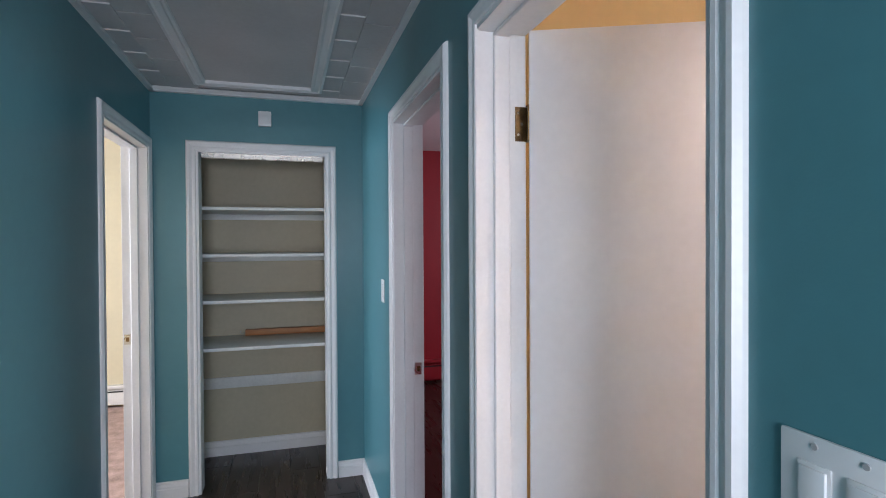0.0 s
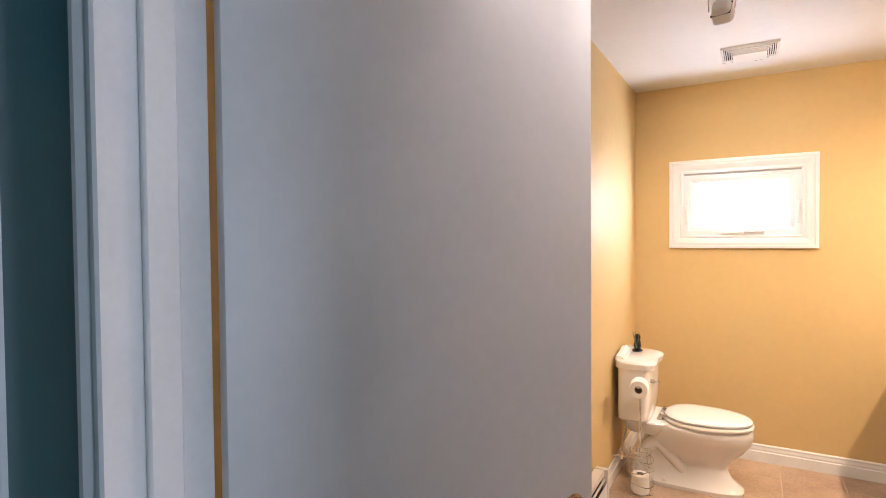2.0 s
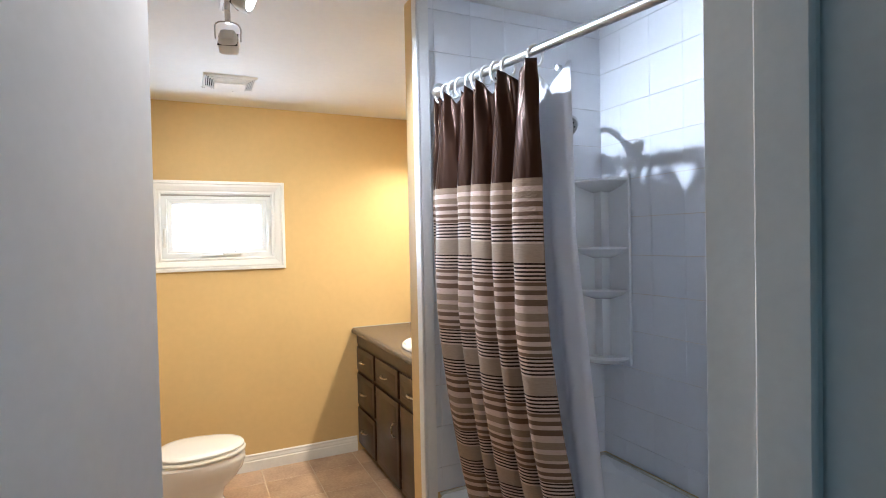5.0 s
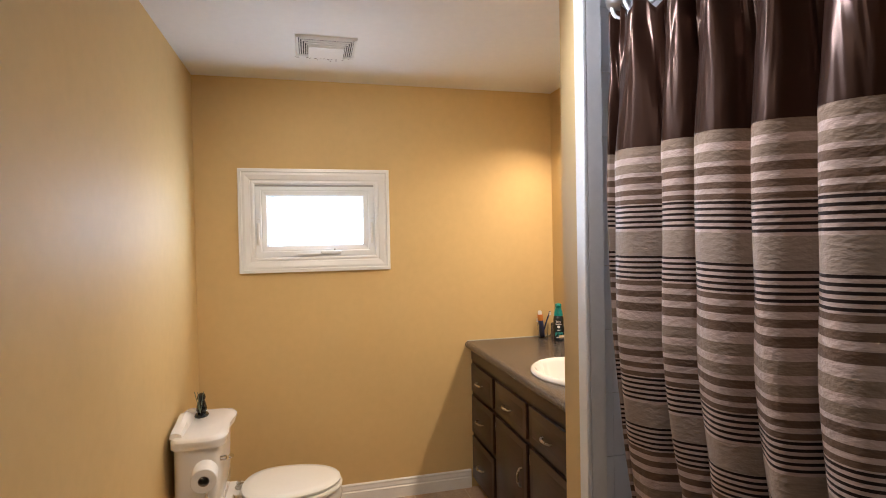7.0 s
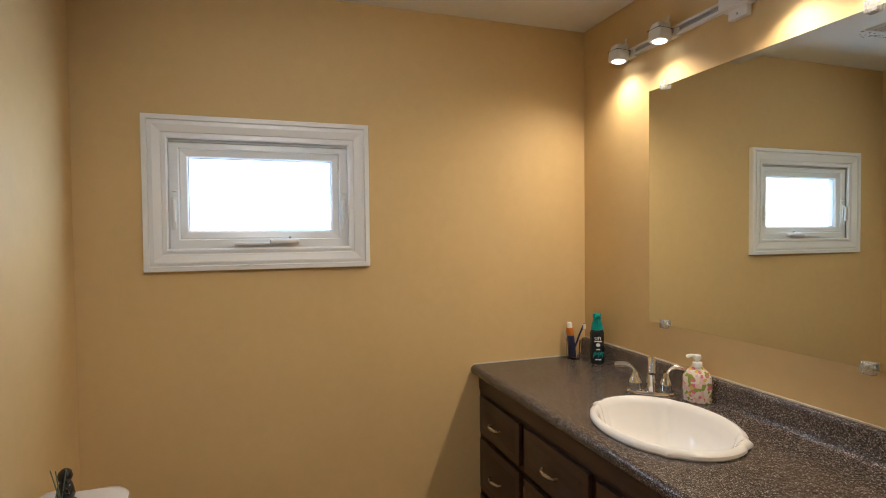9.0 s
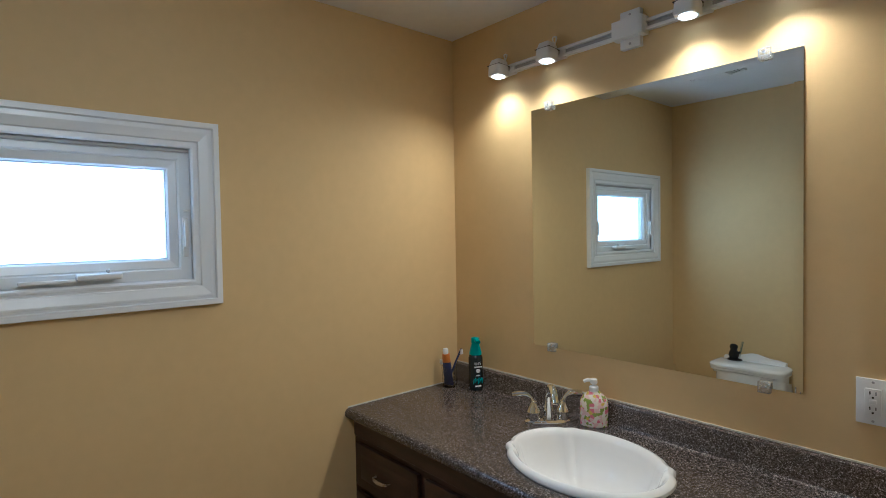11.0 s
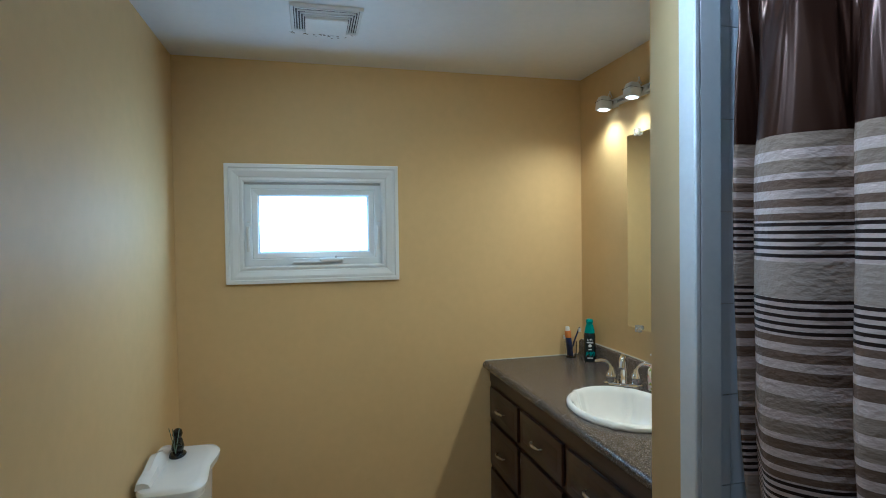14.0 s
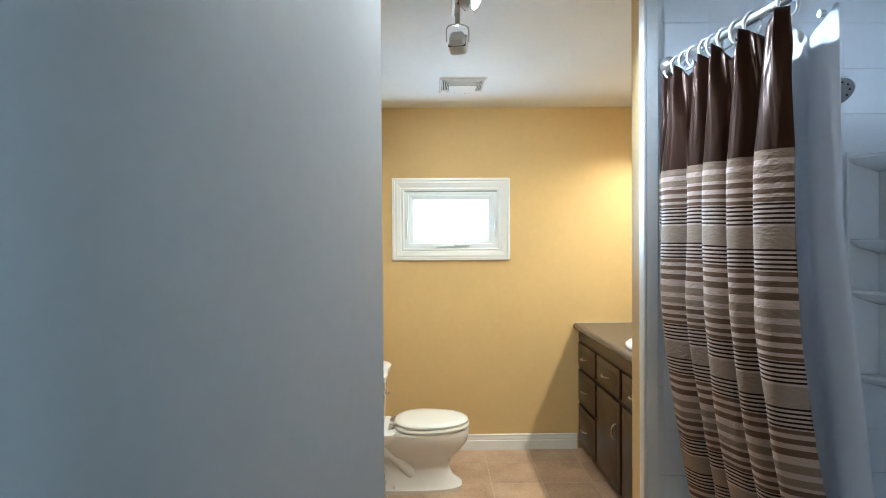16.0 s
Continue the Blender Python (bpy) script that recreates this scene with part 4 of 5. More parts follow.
def vanity():
    v = thing("vanity_cabinet", pose(0, 0, 0), "dark brown stained wooden vanity cabinet with drawers and doors", "vanity cabinet")
    F = 0.000
    body = bx(box(PX1 + 0.002, BX1 - 0.002, BY0 + 0.002, F, 0.008, 0.690), PX1 + 0.002, BX1 - 0.002, BY0 + 0.002, F - 0.05, FZ, 0.008)
    for q in ((PX1 + 0.002, BX1 - 0.002, F - 0.03, F), (PX1 + 0.002, PX1 + 0.02, BY0 + 0.002, F - 0.03), (BX1 - 0.02, BX1 - 0.002, BY0 + 0.002, F - 0.03)):
        bx(body, *q, 0.690, 0.822)
    part("carcass", body, M_WOOD, v, smooth=False)
    part("face_rail", box(PX1 + 0.004, BX1 - 0.004, F, F + 0.006, 0.755, 0.820, 0.001, 1), M_WOOD, v)
    yf = F + 0.002
    fronts = [("drawer", 3.775, 4.165, 0.568, 0.735), ("drawer", 3.775, 4.165, 0.315, 0.543), ("drawer", 3.775, 4.165, 0.028, 0.291),
              ("drawer", 3.315, 3.735, 0.568, 0.735), ("door", 3.315, 3.735, 0.028, 0.543), ("drawer", 2.855, 3.275, 0.568, 0.735), ("door", 2.855, 3.275, 0.028, 0.543), ("door", 2.400, 2.815, 0.028, 0.735)]
    for i, (kind, x0, x1, z0, z1) in enumerate(fronts):
        f = part(kind, raised_front(bmesh.new(), x0, x1, z0, z1, yf), M_WOOD, v)
        if kind == "drawer":
            part("handle", pull(True, (x0 + x1) / 2, (z0 + z1) / 2, yf + 0.022), M_NICKEL, f, "bowed nickel pull")
        else:
            part("handle", pull(False, x0 + 0.045 if i < 7 else x1 - 0.045, z1 - 0.17, yf + 0.018), M_NICKEL, f, "bowed nickel pull")
            if i < 7:
                for zz in (z0 + 0.05, z1 - 0.06):
                    part("hinge", tube(bmesh.new(), [(x1 + 0.008, yf + 0.008, zz - 0.022), (x1 + 0.008, yf + 0.008, zz + 0.022)], 0.005, 8), M_NICKEL, f, "small nickel butt hinge")
    return v


vanity()


def worktop():
    prof = []
    # section in y, z: rolled front edge, flat top, coved backsplash
    f, b, zt = 0.045, BY0 + 0.002, 0.868
    for k in range(9):
        a = -math.pi / 2 + math.pi * k / 8
        prof.append((f - 0.022 + 0.022 * math.cos(a), zt - 0.022 + 0.022 * math.sin(a)))
    prof += [(b, zt), (b, zt - 0.044)]
    splash = [(b + 0.040, zt + 0.0006), (b + 0.028, zt + 0.004), (b + 0.022, zt + 0.014), (b + 0.021, zt + 0.070), (b + 0.017, zt + 0.080), (b + 0.009, zt + 0.084), (b, zt + 0.084), (b, zt + 0.0006)]
    # long ends, with a gap for the basin left to the bowl standing in it
    rings = [[(x, y, z) for y, z in prof] for x in (PX1 + 0.002, BX1 - 0.002)]
    ob = solid("worktop", loft(bmesh.new(), rings), M_COUNTER, "dark brown speckled laminate worktop with rolled edge and backsplash", "worktop")
    # cut the round hole for the basin
    cut = new("cut", finish("cut", lathe(bmesh.new(), [(1.0, 0.70), (1.0, 1.0)], 48, 0.242, 0.187, (0, 0, 0)), M_COUNTER))
    cut.matrix_world = pose(3.271, -0.220, 0, 0, 0, -8)
    md = ob.modifiers.new("hole", "BOOLEAN")
    md.operation, md.object, md.solver = "DIFFERENCE", cut, "EXACT"
    bpy.context.view_layer.update()
    me = bpy.data.meshes.new_from_object(ob.evaluated_get(bpy.context.evaluated_depsgraph_get()))
    ob.modifiers.clear()
    ob.data = me
    bpy.data.objects.remove(cut)
    part("backsplash", loft(bmesh.new(), [[(x, y, z) for y, z in splash] for x in (PX1 + 0.002, BX1 - 0.002)]), M_COUNTER, ob)
    solid("caulk_line", bx(box(PX1 + 0.004, BX1 - 0.008, BY0, BY0 + 0.004, 0.952, 0.957), BX1 - 0.004, BX1, BY0 + 0.006, 0.030, 0.868, 0.872), M_CAULK, "white caulk bead where worktop meets wall", "caulk")


def basin():
    b = thing("basin", pose(3.271, -0.220, 0.868, 0, 0, -8), "white oval china drop-in basin with fluted scalloped rim", "basin")
    n = 96
    def ring(r, z, flute):
        out = []
        for k in range(n):
            a = 2 * math.pi * k / n
            # clusters of three flutes at four places of the rim
            fl = sum(math.exp(-((a - c + math.pi) % (2 * math.pi) - math.pi) ** 2 / 0.035) * math.cos(((a - c + math.pi) % (2 * math.pi) - math.pi) * 22) for c in (0.62, 2.5, 3.85, 5.5))
            q = r * (1 + 1.9 * flute * fl)
            out.append((0.263 * q * math.cos(a), 0.205 * q * math.sin(a), z))
        return out
    rings = [ring(0.985, 0.0, 0.01), ring(1.0, 0.005, 0.014), ring(0.995, 0.013, 0.016), ring(0.965, 0.020, 0.014), ring(0.925, 0.022, 0.010), ring(0.885, 0.016, 0.012), ring(0.855, 0.0, 0.014), ring(0.82, -0.03, 0.016),
             ring(0.75, -0.075, 0.018), ring(0.62, -0.115, 0.016), ring(0.42, -0.138, 0.010), ring(0.20, -0.146, 0.0), ring(0.085, -0.150, 0.0)]
    part("bowl", loft(bmesh.new(), rings, True, False), M_CHINA, b)
    part("drain", lathe(bmesh.new(), [(0.001, -0.146), (0.016, -0.146), (0.022, -0.147), (0.024, -0.152)], 20, cap=False), M_CHROME, b, "chrome drain")


def faucet():
    f = thing("faucet", pose(3.556, -0.413, 0.868, 0, 0, 142), "chrome two-handle faucet with lever handles", "faucet")
    # local x: towards the basin; y: across
    part("base_plate", lathe(bmesh.new(), [(0.030, 0.0), (0.030, 0.007), (0.026, 0.013), (0.001, 0.013)], 28, 1.0, 2.9), M_CHROME, f)
    sp = curve_pts([(0, 0, 0.012), (0.0, 0, 0.060), (0.006, 0, 0.105), (0.035, 0, 0.135), (0.075, 0, 0.130), (0.100, 0, 0.098)], 22)
    part("spout", tube(bmesh.new(), sp, 0.014, 16, [0.021 - 0.008 * min(1, i / 7) - 0.001 * (i > 16) for i in range(len(sp))]), M_CHROME, f)
    for s in (-1, 1):
        h = part("handle_body", lathe(bmesh.new(), [(0.020, 0.010), (0.023, 0.018), (0.021, 0.032), (0.024, 0.040), (0.020, 0.052), (0.012, 0.066), (0.011, 0.076), (0.001, 0.080)], 22, at=(0, s * 0.053, 0)), M_CHROME, f)
        pts = curve_pts([(0, s * 0.053, 0.066), (-0.004, s * 0.062, 0.088), (-0.012, s * 0.085, 0.100), (-0.022, s * 0.125, 0.094)], 14)
        part("lever", tube(bmesh.new(), pts, 0.008, 12, [0.010 - 0.004 * math.sin(math.pi * min(1, i / 9)) + 0.0015 * (i > 10) for i in range(len(pts))]), M_CHROME, h)


worktop()
basin()
faucet()


def soap_bottle():
    s = thing("soap_dispenser", pose(3.425, -0.500, 0.868, 0, 0, 34), "soap pump bottle with floral print and white pump", "soap bottle")
    part("bottle", lathe(bmesh.new(), [(0.030, 0.0), (0.034, 0.004), (0.035, 0.06), (0.034, 0.090), (0.027, 0.108), (0.016, 0.118), (0.014, 0.124)], 28, 1.38, 0.86), M_FLORAL, s)
    part("collar", lathe(bmesh.new(), [(0.016, 0.122), (0.016, 0.138), (0.012, 0.141), (0.006, 0.142), (0.006, 0.150)], 20), M_PLASTIC, s)
    hd = lathe(bmesh.new(), [(0.011, 0.148), (0.013, 0.153), (0.012, 0.164), (0.001, 0.167)], 18)
    tube(hd, curve_pts([(0, 0, 0.158), (0.020, 0, 0.160), (0.034, 0, 0.154)], 8), 0.006, 10)
    part("pump_head", hd, M_PLASTIC, s)


def text(body, size, m, mat, parent, name="lettering"):
    c = bpy.data.curves.new(name, "FONT")
    c.body, c.size, c.align_x, c.align_y, c.extrude = body, size, "CENTER", "CENTER", 0.0002
    t = new(name, c)
    bpy.context.view_layer.update()
    me = bpy.data.meshes.new_from_object(t.evaluated_get(bpy.context.evaluated_depsgraph_get()))
    bpy.data.objects.remove(t)
    me.materials.clear()
    me.materials.append(mat)
    ob = new(name, me)
    ob.parent = parent
    ob.matrix_local = m
    return ob


def spray_can():
    s = thing("air_freshener_can", pose(4.022, -0.505, 0.868, 0, 0, 155), "black printed air freshener can with teal trigger cap", "spray can")
    s.scale = (1.14, 1.14, 1.03)
    can = part("can", lathe(bmesh.new(), [(0.024, 0.0), (0.027, 0.003), (0.027, 0.135), (0.023, 0.150), (0.021, 0.153)], 26), M_DARKCAN, s)
    cap = lathe(bmesh.new(), [(0.0235, 0.150), (0.024, 0.156), (0.020, 0.175), (0.015, 0.196), (0.017, 0.208), (0.016, 0.220), (0.001, 0.224)], 22)
    tube(cap, curve_pts([(0.0, 0, 0.208), (0.020, 0, 0.212), (0.032, 0, 0.206)], 8), 0.010, 12)
    part("trigger_cap", cap, M_TEALPL, s, "teal plastic trigger cap")
    part("trigger", tube(bmesh.new(), curve_pts([(0.022, 0, 0.200), (0.026, 0, 0.180), (0.022, 0, 0.165)], 6), 0.004, 8), M_TEALPL, s)
    # label print: broad letters at the top, a badge and leaf shapes below
    def on(a, z):
        return pose(0.0275 * math.cos(a), 0.0275 * math.sin(a), z, 90, 0, math.degrees(a) + 90)
    text("un", 0.026, on(-0.05, 0.118), M_PLASTIC, can)
    for z, w in ((0.102, 0.030), (0.066, 0.016), (0.022, 0.024)):
        bar = part("print_bar", box(0.0266, 0.0279, -w / 2, w / 2, z - 0.0025, z + 0.0025, 0.0005, 1), M_PLASTIC, can, "pale line of print")
    part("badge", tube(bmesh.new(), [(0.0262, 0, 0.086), (0.0280, 0, 0.086)], 0.008, 16), M_PLASTIC, can, "round pale badge")
    for k in range(7):
        a = -0.7 + 0.23 * k
        part("leaf_print", tube(bmesh.new(), [(0.0272 * math.cos(a), 0.0272 * math.sin(a), 0.030 + 0.006 * (k % 3)), (0.0274 * math.cos(a + 0.14), 0.0274 * math.sin(a + 0.14), 0.052 + 0.004 * (k % 2))], 0.0016, 6, [0.0015, 0.0022]), M_TEALPL, can)


def toothbrush_glass():
    g = thing("tumbler", pose(4.140, -0.455, 0.868), "clear glass tumbler holding toothpaste and brushes", "glass")
    part("glass", lathe(bmesh.new(), [(0.001, 0.0), (0.030, 0.0), (0.035, 0.090), (0.0328, 0.090), (0.0282, 0.006), (0.001, 0.006)], 24, cap=False), M_GLASS, g)
    t = thing("toothpaste_tube", pose(4.136, -0.448, 0.876, 4, -3, 200), "orange and navy toothpaste tube standing in the glass", "toothpaste")
    rings = []
    for z, w, d in ((0.0, 0.024, 0.002), (0.05, 0.022, 0.008), (0.10, 0.018, 0.015), (0.118, 0.016, 0.016)):
        rings.append([(w * math.cos(2 * math.pi * k / 18), d * math.sin(2 * math.pi * k / 18), z) for k in range(18)])
    body = part("tube_body", loft(bmesh.new(), rings), M_NAVY, t)
    rings = [[(w * 1.03 * math.cos(2 * math.pi * k / 18), d * 1.05 * math.sin(2 * math.pi * k / 18), z) for k in range(18)] for z, w, d in ((0.088, 0.0192, 0.0132), (0.10, 0.0185, 0.0152), (0.120, 0.0165, 0.0165))]
    part("orange_band", loft(bmesh.new(), rings), M_ORANGE, t)
    t.scale = (1.0, 1.0, 1.18)
    part("cap", lathe(bmesh.new(), [(0.012, 0.118), (0.012, 0.136), (0.009, 0.140), (0.001, 0.141)], 16), M_PLASTIC, t, "white screw cap")
    for i, (dx, dy, m) in enumerate(((-0.058, -0.020, M_NAVY), (0.020, 0.030, M_PLASTIC))):
        b = thing("toothbrush", pose(4.140, -0.458, 0.876), "toothbrush leaning in the glass, " + ("navy handle" if i == 0 else "white handle"), "toothbrush", "toothbrushes")
        hgt = 0.165 if i == 0 else 0.115
        part("handle", tube(bmesh.new(), curve_pts([(-dx * 0.3, -dy * 0.3, 0.0), (dx * 0.2, dy * 0.2, 0.06), (dx * 0.55, dy * 0.55, 0.11), (dx * hgt / 0.165, dy * hgt / 0.165, hgt)], 12), 0.0045, 8), m, b)
        part("bristles", box(dx - 0.005, dx + 0.008, dy - 0.005, dy + 0.005, hgt - 0.024, hgt - 0.002, 0.002), M_PLASTIC, b)


soap_bottle()
spray_can()
toothbrush_glass()


def mirror():
    m = thing("wall_mirror", pose(3.273, BY0, 1.565), "large square wall mirror without frame above the vanity", "mirror")
    w, h = 0.923 / 2, 0.928 / 2
    k = 0.022
    bm = bmesh.new()
    loft(bm, [[(-w, 0.002, -h), (w, 0.002, -h), (w, 0.002, h), (-w, 0.002, h)], [(-w, 0.006, -h), (w, 0.006, -h), (w, 0.006, h), (-w, 0.006, h)],
              [(-w + k, 0.0067, -h + k), (w - k, 0.0067, -h + k), (w - k, 0.0067, h - k), (-w + k, 0.0067, h - k)]])
    part("mirror_glass", bm, M_MIRROR, m, smooth=False)
    for x in (0.370, -0.370):
        for z in (h, -h):
            c = part("clip", box(x - 0.016, x + 0.016, 0.001, 0.020, z - 0.014, z + 0.018, 0.003), M_ACRYL, m, "clear acrylic mirror clip")
            part("screw", tube(bmesh.new(), [(x, 0.012, z + 0.006), (x, 0.0205, z + 0.006)], 0.004, 10), M_STEEL, c)


mirror()


def track_head(name, m, parent_label, group):
    """A square white track lamp hanging from its adapter: local z down is its aim."""
    t = thing(name, m, parent_label, "track lamp", group)
    rings = []
    for z, s in ((0.030, 0.020), (0.027, 0.025), (0.008, 0.032), (-0.002, 0.0335), (-0.032, 0.0345), (-0.037, 0.032)):
        rings.append([(s * math.copysign(abs(math.cos(a)) ** 0.45, math.cos(a)), s * math.copysign(abs(math.sin(a)) ** 0.45, math.sin(a)), z) for a in [2 * math.pi * k / 28 for k in range(28)]])
    sh = part("shade", loft(bmesh.new(), rings), M_PLASTIC, t)
    part("seam", box(-0.0333, 0.0333, -0.0333, 0.0333, 0.0035, 0.0050, 0.0005, 1), M_BLACK, sh, "dark seam round the shade")
    part("bulb", lathe(bmesh.new(), [(0.001, -0.0385), (0.026, -0.0380), (0.027, -0.035)], 22, cap=False), M_BULB, t, "lit lamp face")
    return t


def vanity_track():
    tr = thing("wall_track", pose(3.30, BY0, 2.215), "white lighting track along the wall above the mirror", "light track")
    part("rail", bx(bx(box(-0.70, 0.56, 0.001, 0.020, -0.018, -0.008, 0.001, 1), -0.70, 0.56, 0.001, 0.020, 0.008, 0.018, 0.001, 1), -0.70, 0.56, 0.001, 0.006, -0.008, 0.008), M_PLASTIC, tr)
    part("slot", box(-0.69, 0.55, 0.006, 0.010, -0.0075, 0.0075), M_GREYPL, tr, "grey conductor slot")
    fd = part("power_feed", bx(box(-0.055, 0.055, 0.001, 0.045, -0.030, 0.030, 0.003), -0.036, 0.036, 0.001, 0.022, -0.062, 0.062, 0.003), M_PLASTIC, tr)
    for z in (-0.048, 0.048):
        part("screw", tube(bmesh.new(), [(0, 0.020, z), (0, 0.0235, z)], 0.004, 10), M_GREYPL, fd)
    for (x, y, z), _a, _w in VANITY_HEADS:
        h = track_head("track_lamp", pose(x, y, z, 4, 0, 0), "lit square white spot lamp on the wall track", "vanity track lamps")
        part("yoke", tube(bmesh.new(), curve_pts([(-0.032, 0.0, 0.012), (-0.034, -0.01, 0.045), (0.0, -0.03, 0.058), (0.0, -0.045, 0.03)], 12), 0.0028, 8), M_PLASTIC, h)
        part("adapter", box(-0.052, 0.0, -0.070, -0.038, -0.024, 0.010, 0.003), M_PLASTIC, h)
        part("knuckle", tube(bmesh.new(), [(-0.02, -0.052, 0.0), (-0.02, -0.030, 0.0)], 0.010, 12), M_NICKEL, h, "small metal swivel")


vanity_track()


def ceiling_track():
    tr = thing("ceiling_track", pose(1.95, 0.955, BZ), "white lighting track fixed to the bathroom ceiling", "light track")
    part("rail", box(-0.62, 0.66, -0.018, 0.018, -0.020, -0.001, 0.002), M_PLASTIC, tr)
    part("slot", box(-0.61, 0.65, -0.007, 0.007, -0.0212, -0.0195), M_GREYPL, tr, "grey conductor slot")
    # the last of these heads is made up to carry the added lamp
    for (x, y, z), aim, _w, _c, _rgb in CEILING_HEADS:
        m = head_pose((x, y, z), aim)
        h = track_head("track_lamp", m, "lit square white spot lamp hanging from the ceiling track, the last one added", "ceiling track lamps")
        inv = m.inverted()
        def lo(p):
            return inv @ Vector(p)
        part("yoke", tube(bmesh.new(), [lo(p) for p in curve_pts([(x, y - 0.042, z), (x, y - 0.040, z + 0.055), (x, y, z + 0.066), (x, y + 0.040, z + 0.055), (x, y + 0.042, z)], 16)], 0.0028, 8), M_NICKEL, h, "thin metal yoke")
        part("stem", tube(bmesh.new(), [lo((x, y, z + 0.062)), lo((x, 0.955, BZ - 0.045))], 0.010, 12), M_NICKEL, h)
        part("adapter", loft(bmesh.new(), [[lo((x + sx * 0.045, 0.955 + sy * 0.017, zz)) for sx, sy in ((-1, -1), (1, -1), (1, 1), (-1, 1))] for zz in (BZ - 0.048, BZ - 0.0205)]), M_PLASTIC, h, smooth=False)


ceiling_track()


def fan_grille():
    x0, x1, y0, y1 = 3.50, 3.76, 0.733, 1.013
    g = thing("exhaust_vent", pose((x0 + x1) / 2, (y0 + y1) / 2, BZ), "square off-white exhaust fan grille in the ceiling", "vent")
    hx, hy = (x1 - x0) / 2, (y1 - y0) / 2
    fr = mould(bmesh.new(), [(-hx, -hy, 0), (hx, -hy, 0), (hx, hy, 0), (-hx, hy, 0)], [(-1, -1, 0), (1, -1, 0), (1, 1, 0), (-1, 1, 0)], (0, 0, -1), [(-0.014, 0.0), (-0.014, 0.010), (-0.004, 0.012), (0.0, 0.001)], True)
    part("frame", fr, M_HEAT, g)
    part("backing", box(-hx + 0.012, hx - 0.012, -hy + 0.012, hy - 0.012, -0.0035, -0.001), M_BLACK, g)
    for i in range(4):
        o = 0.020 + 0.0105 * i
        sl = mould(bmesh.new(), [(-hx + o, -hy + o, 0), (hx - o, -hy + o, 0), (hx - o, hy - o, 0), (-hx + o, hy - o, 0)], [(-1, -1, 0), (1, -1, 0), (1, 1, 0), (-1, 1, 0)], (0, 0, -1),
                   [(-0.0025, 0.009 + 0.005 * i), (-0.0025, 0.013 + 0.005 * i), (0.0020, 0.012 + 0.005 * i), (0.0020, 0.007 + 0.005 * i)], True)
        part("slat", sl, M_HEAT, g)
    for y in (-0.045, 0.045):
        part("rib", box(-hx + 0.016, hx - 0.016, y - 0.0015, y + 0.0015, -0.010, -0.004), M_HEAT, g)
    k = 0.058
    part("centre_panel", box(-hx + k, hx - k, -hy + k, hy - k, -0.036, -0.004, 0.003), M_HEAT, g)


fan_grille()


# plates
def outlet_face(t, x, mat, z=0.0):
    f = part("receptacle", box(x - 0.0165, x + 0.0165, 0.005, 0.0085, z - 0.033, z + 0.033, 0.0015), mat, t)
    for s in (-1, 1):
        for dx, w in ((-0.006, 0.0022), (0.006, 0.0028)):
            part("slot", box(x + dx - w / 2, x + dx + w / 2, 0.0082, 0.0090, z + s * 0.019 - 0.004 + 0.003, z + s * 0.019 + 0.004 + 0.003), M_BLACK, f)
        part("ground_hole", tube(bmesh.new(), [(x, 0.0082, z + s * 0.019 - 0.008), (x, 0.0090, z + s * 0.019 - 0.008)], 0.0026, 10), M_BLACK, f)
    return f


def plate(name, m, w, label, category):
    t = thing(name, m, label, category)
    part("cover_plate", box(-w / 2, w / 2, 0.0, 0.0055, -0.0575, 0.0575, 0.0025), M_PLASTIC, t)
    return t


def screws(t, xs):
    for x in xs:
        for z in (-0.0485, 0.0485):
            part("screw", tube(bmesh.new(), [(x, 0.005, z), (x, 0.0068, z)], 0.0032, 10), M_GREYPL, t)


_p = plate("outlet_plate", pose(2.640, BY0, 1.115), 0.116, "white two-gang plate with outlet and fan timer dial", "outlet")
gf = outlet_face(_p, 0.023, M_PLASTIC)
part("test_button", box(0.023 - 0.007, 0.023 + 0.007, 0.0083, 0.0098, -0.006, 0.006, 0.001), M_PLASTIC, gf)
_tm = part("timer_body", box(-0.023 - 0.0165, -0.023 + 0.0165, 0.005, 0.0085, -0.033, 0.033, 0.0015), M_PLASTIC, _p)
part("timer_dial", bx(tube(bmesh.new(), [(-0.023, 0.008, 0.0), (-0.023, 0.020, 0.0)], 0.012, 22), -0.026, -0.020, 0.018, 0.026, -0.012, 0.012, 0.002), M_PLASTIC, _tm, "white turning knob")
for k in range(5):
    a = -0.6 + k * 1.0
    part("dial_mark", box(-0.023 + 0.0145 * math.sin(a) - 0.002, -0.023 + 0.0145 * math.sin(a) + 0.002, 0.0083, 0.0088, 0.0145 * math.cos(a) - 0.0008, 0.0145 * math.cos(a) + 0.0008), M_GREYPL, _tm)
screws(_p, (-0.023, 0.023))

_p = plate("outlet_plate", pose(2.531, BY1, 0.40, 0, 0, 180), 0.070, "white outlet plate on the yellow wall above the heater", "outlet")
outlet_face(_p, 0, M_PLASTIC)
screws(_p, ())
_p = plate("outlet_plate", pose(1.77, BACK, 0.455, 0, 0, 180), 0.070, "white outlet plate on the dark red wall", "outlet")
outlet_face(_p, 0, M_HEAT)

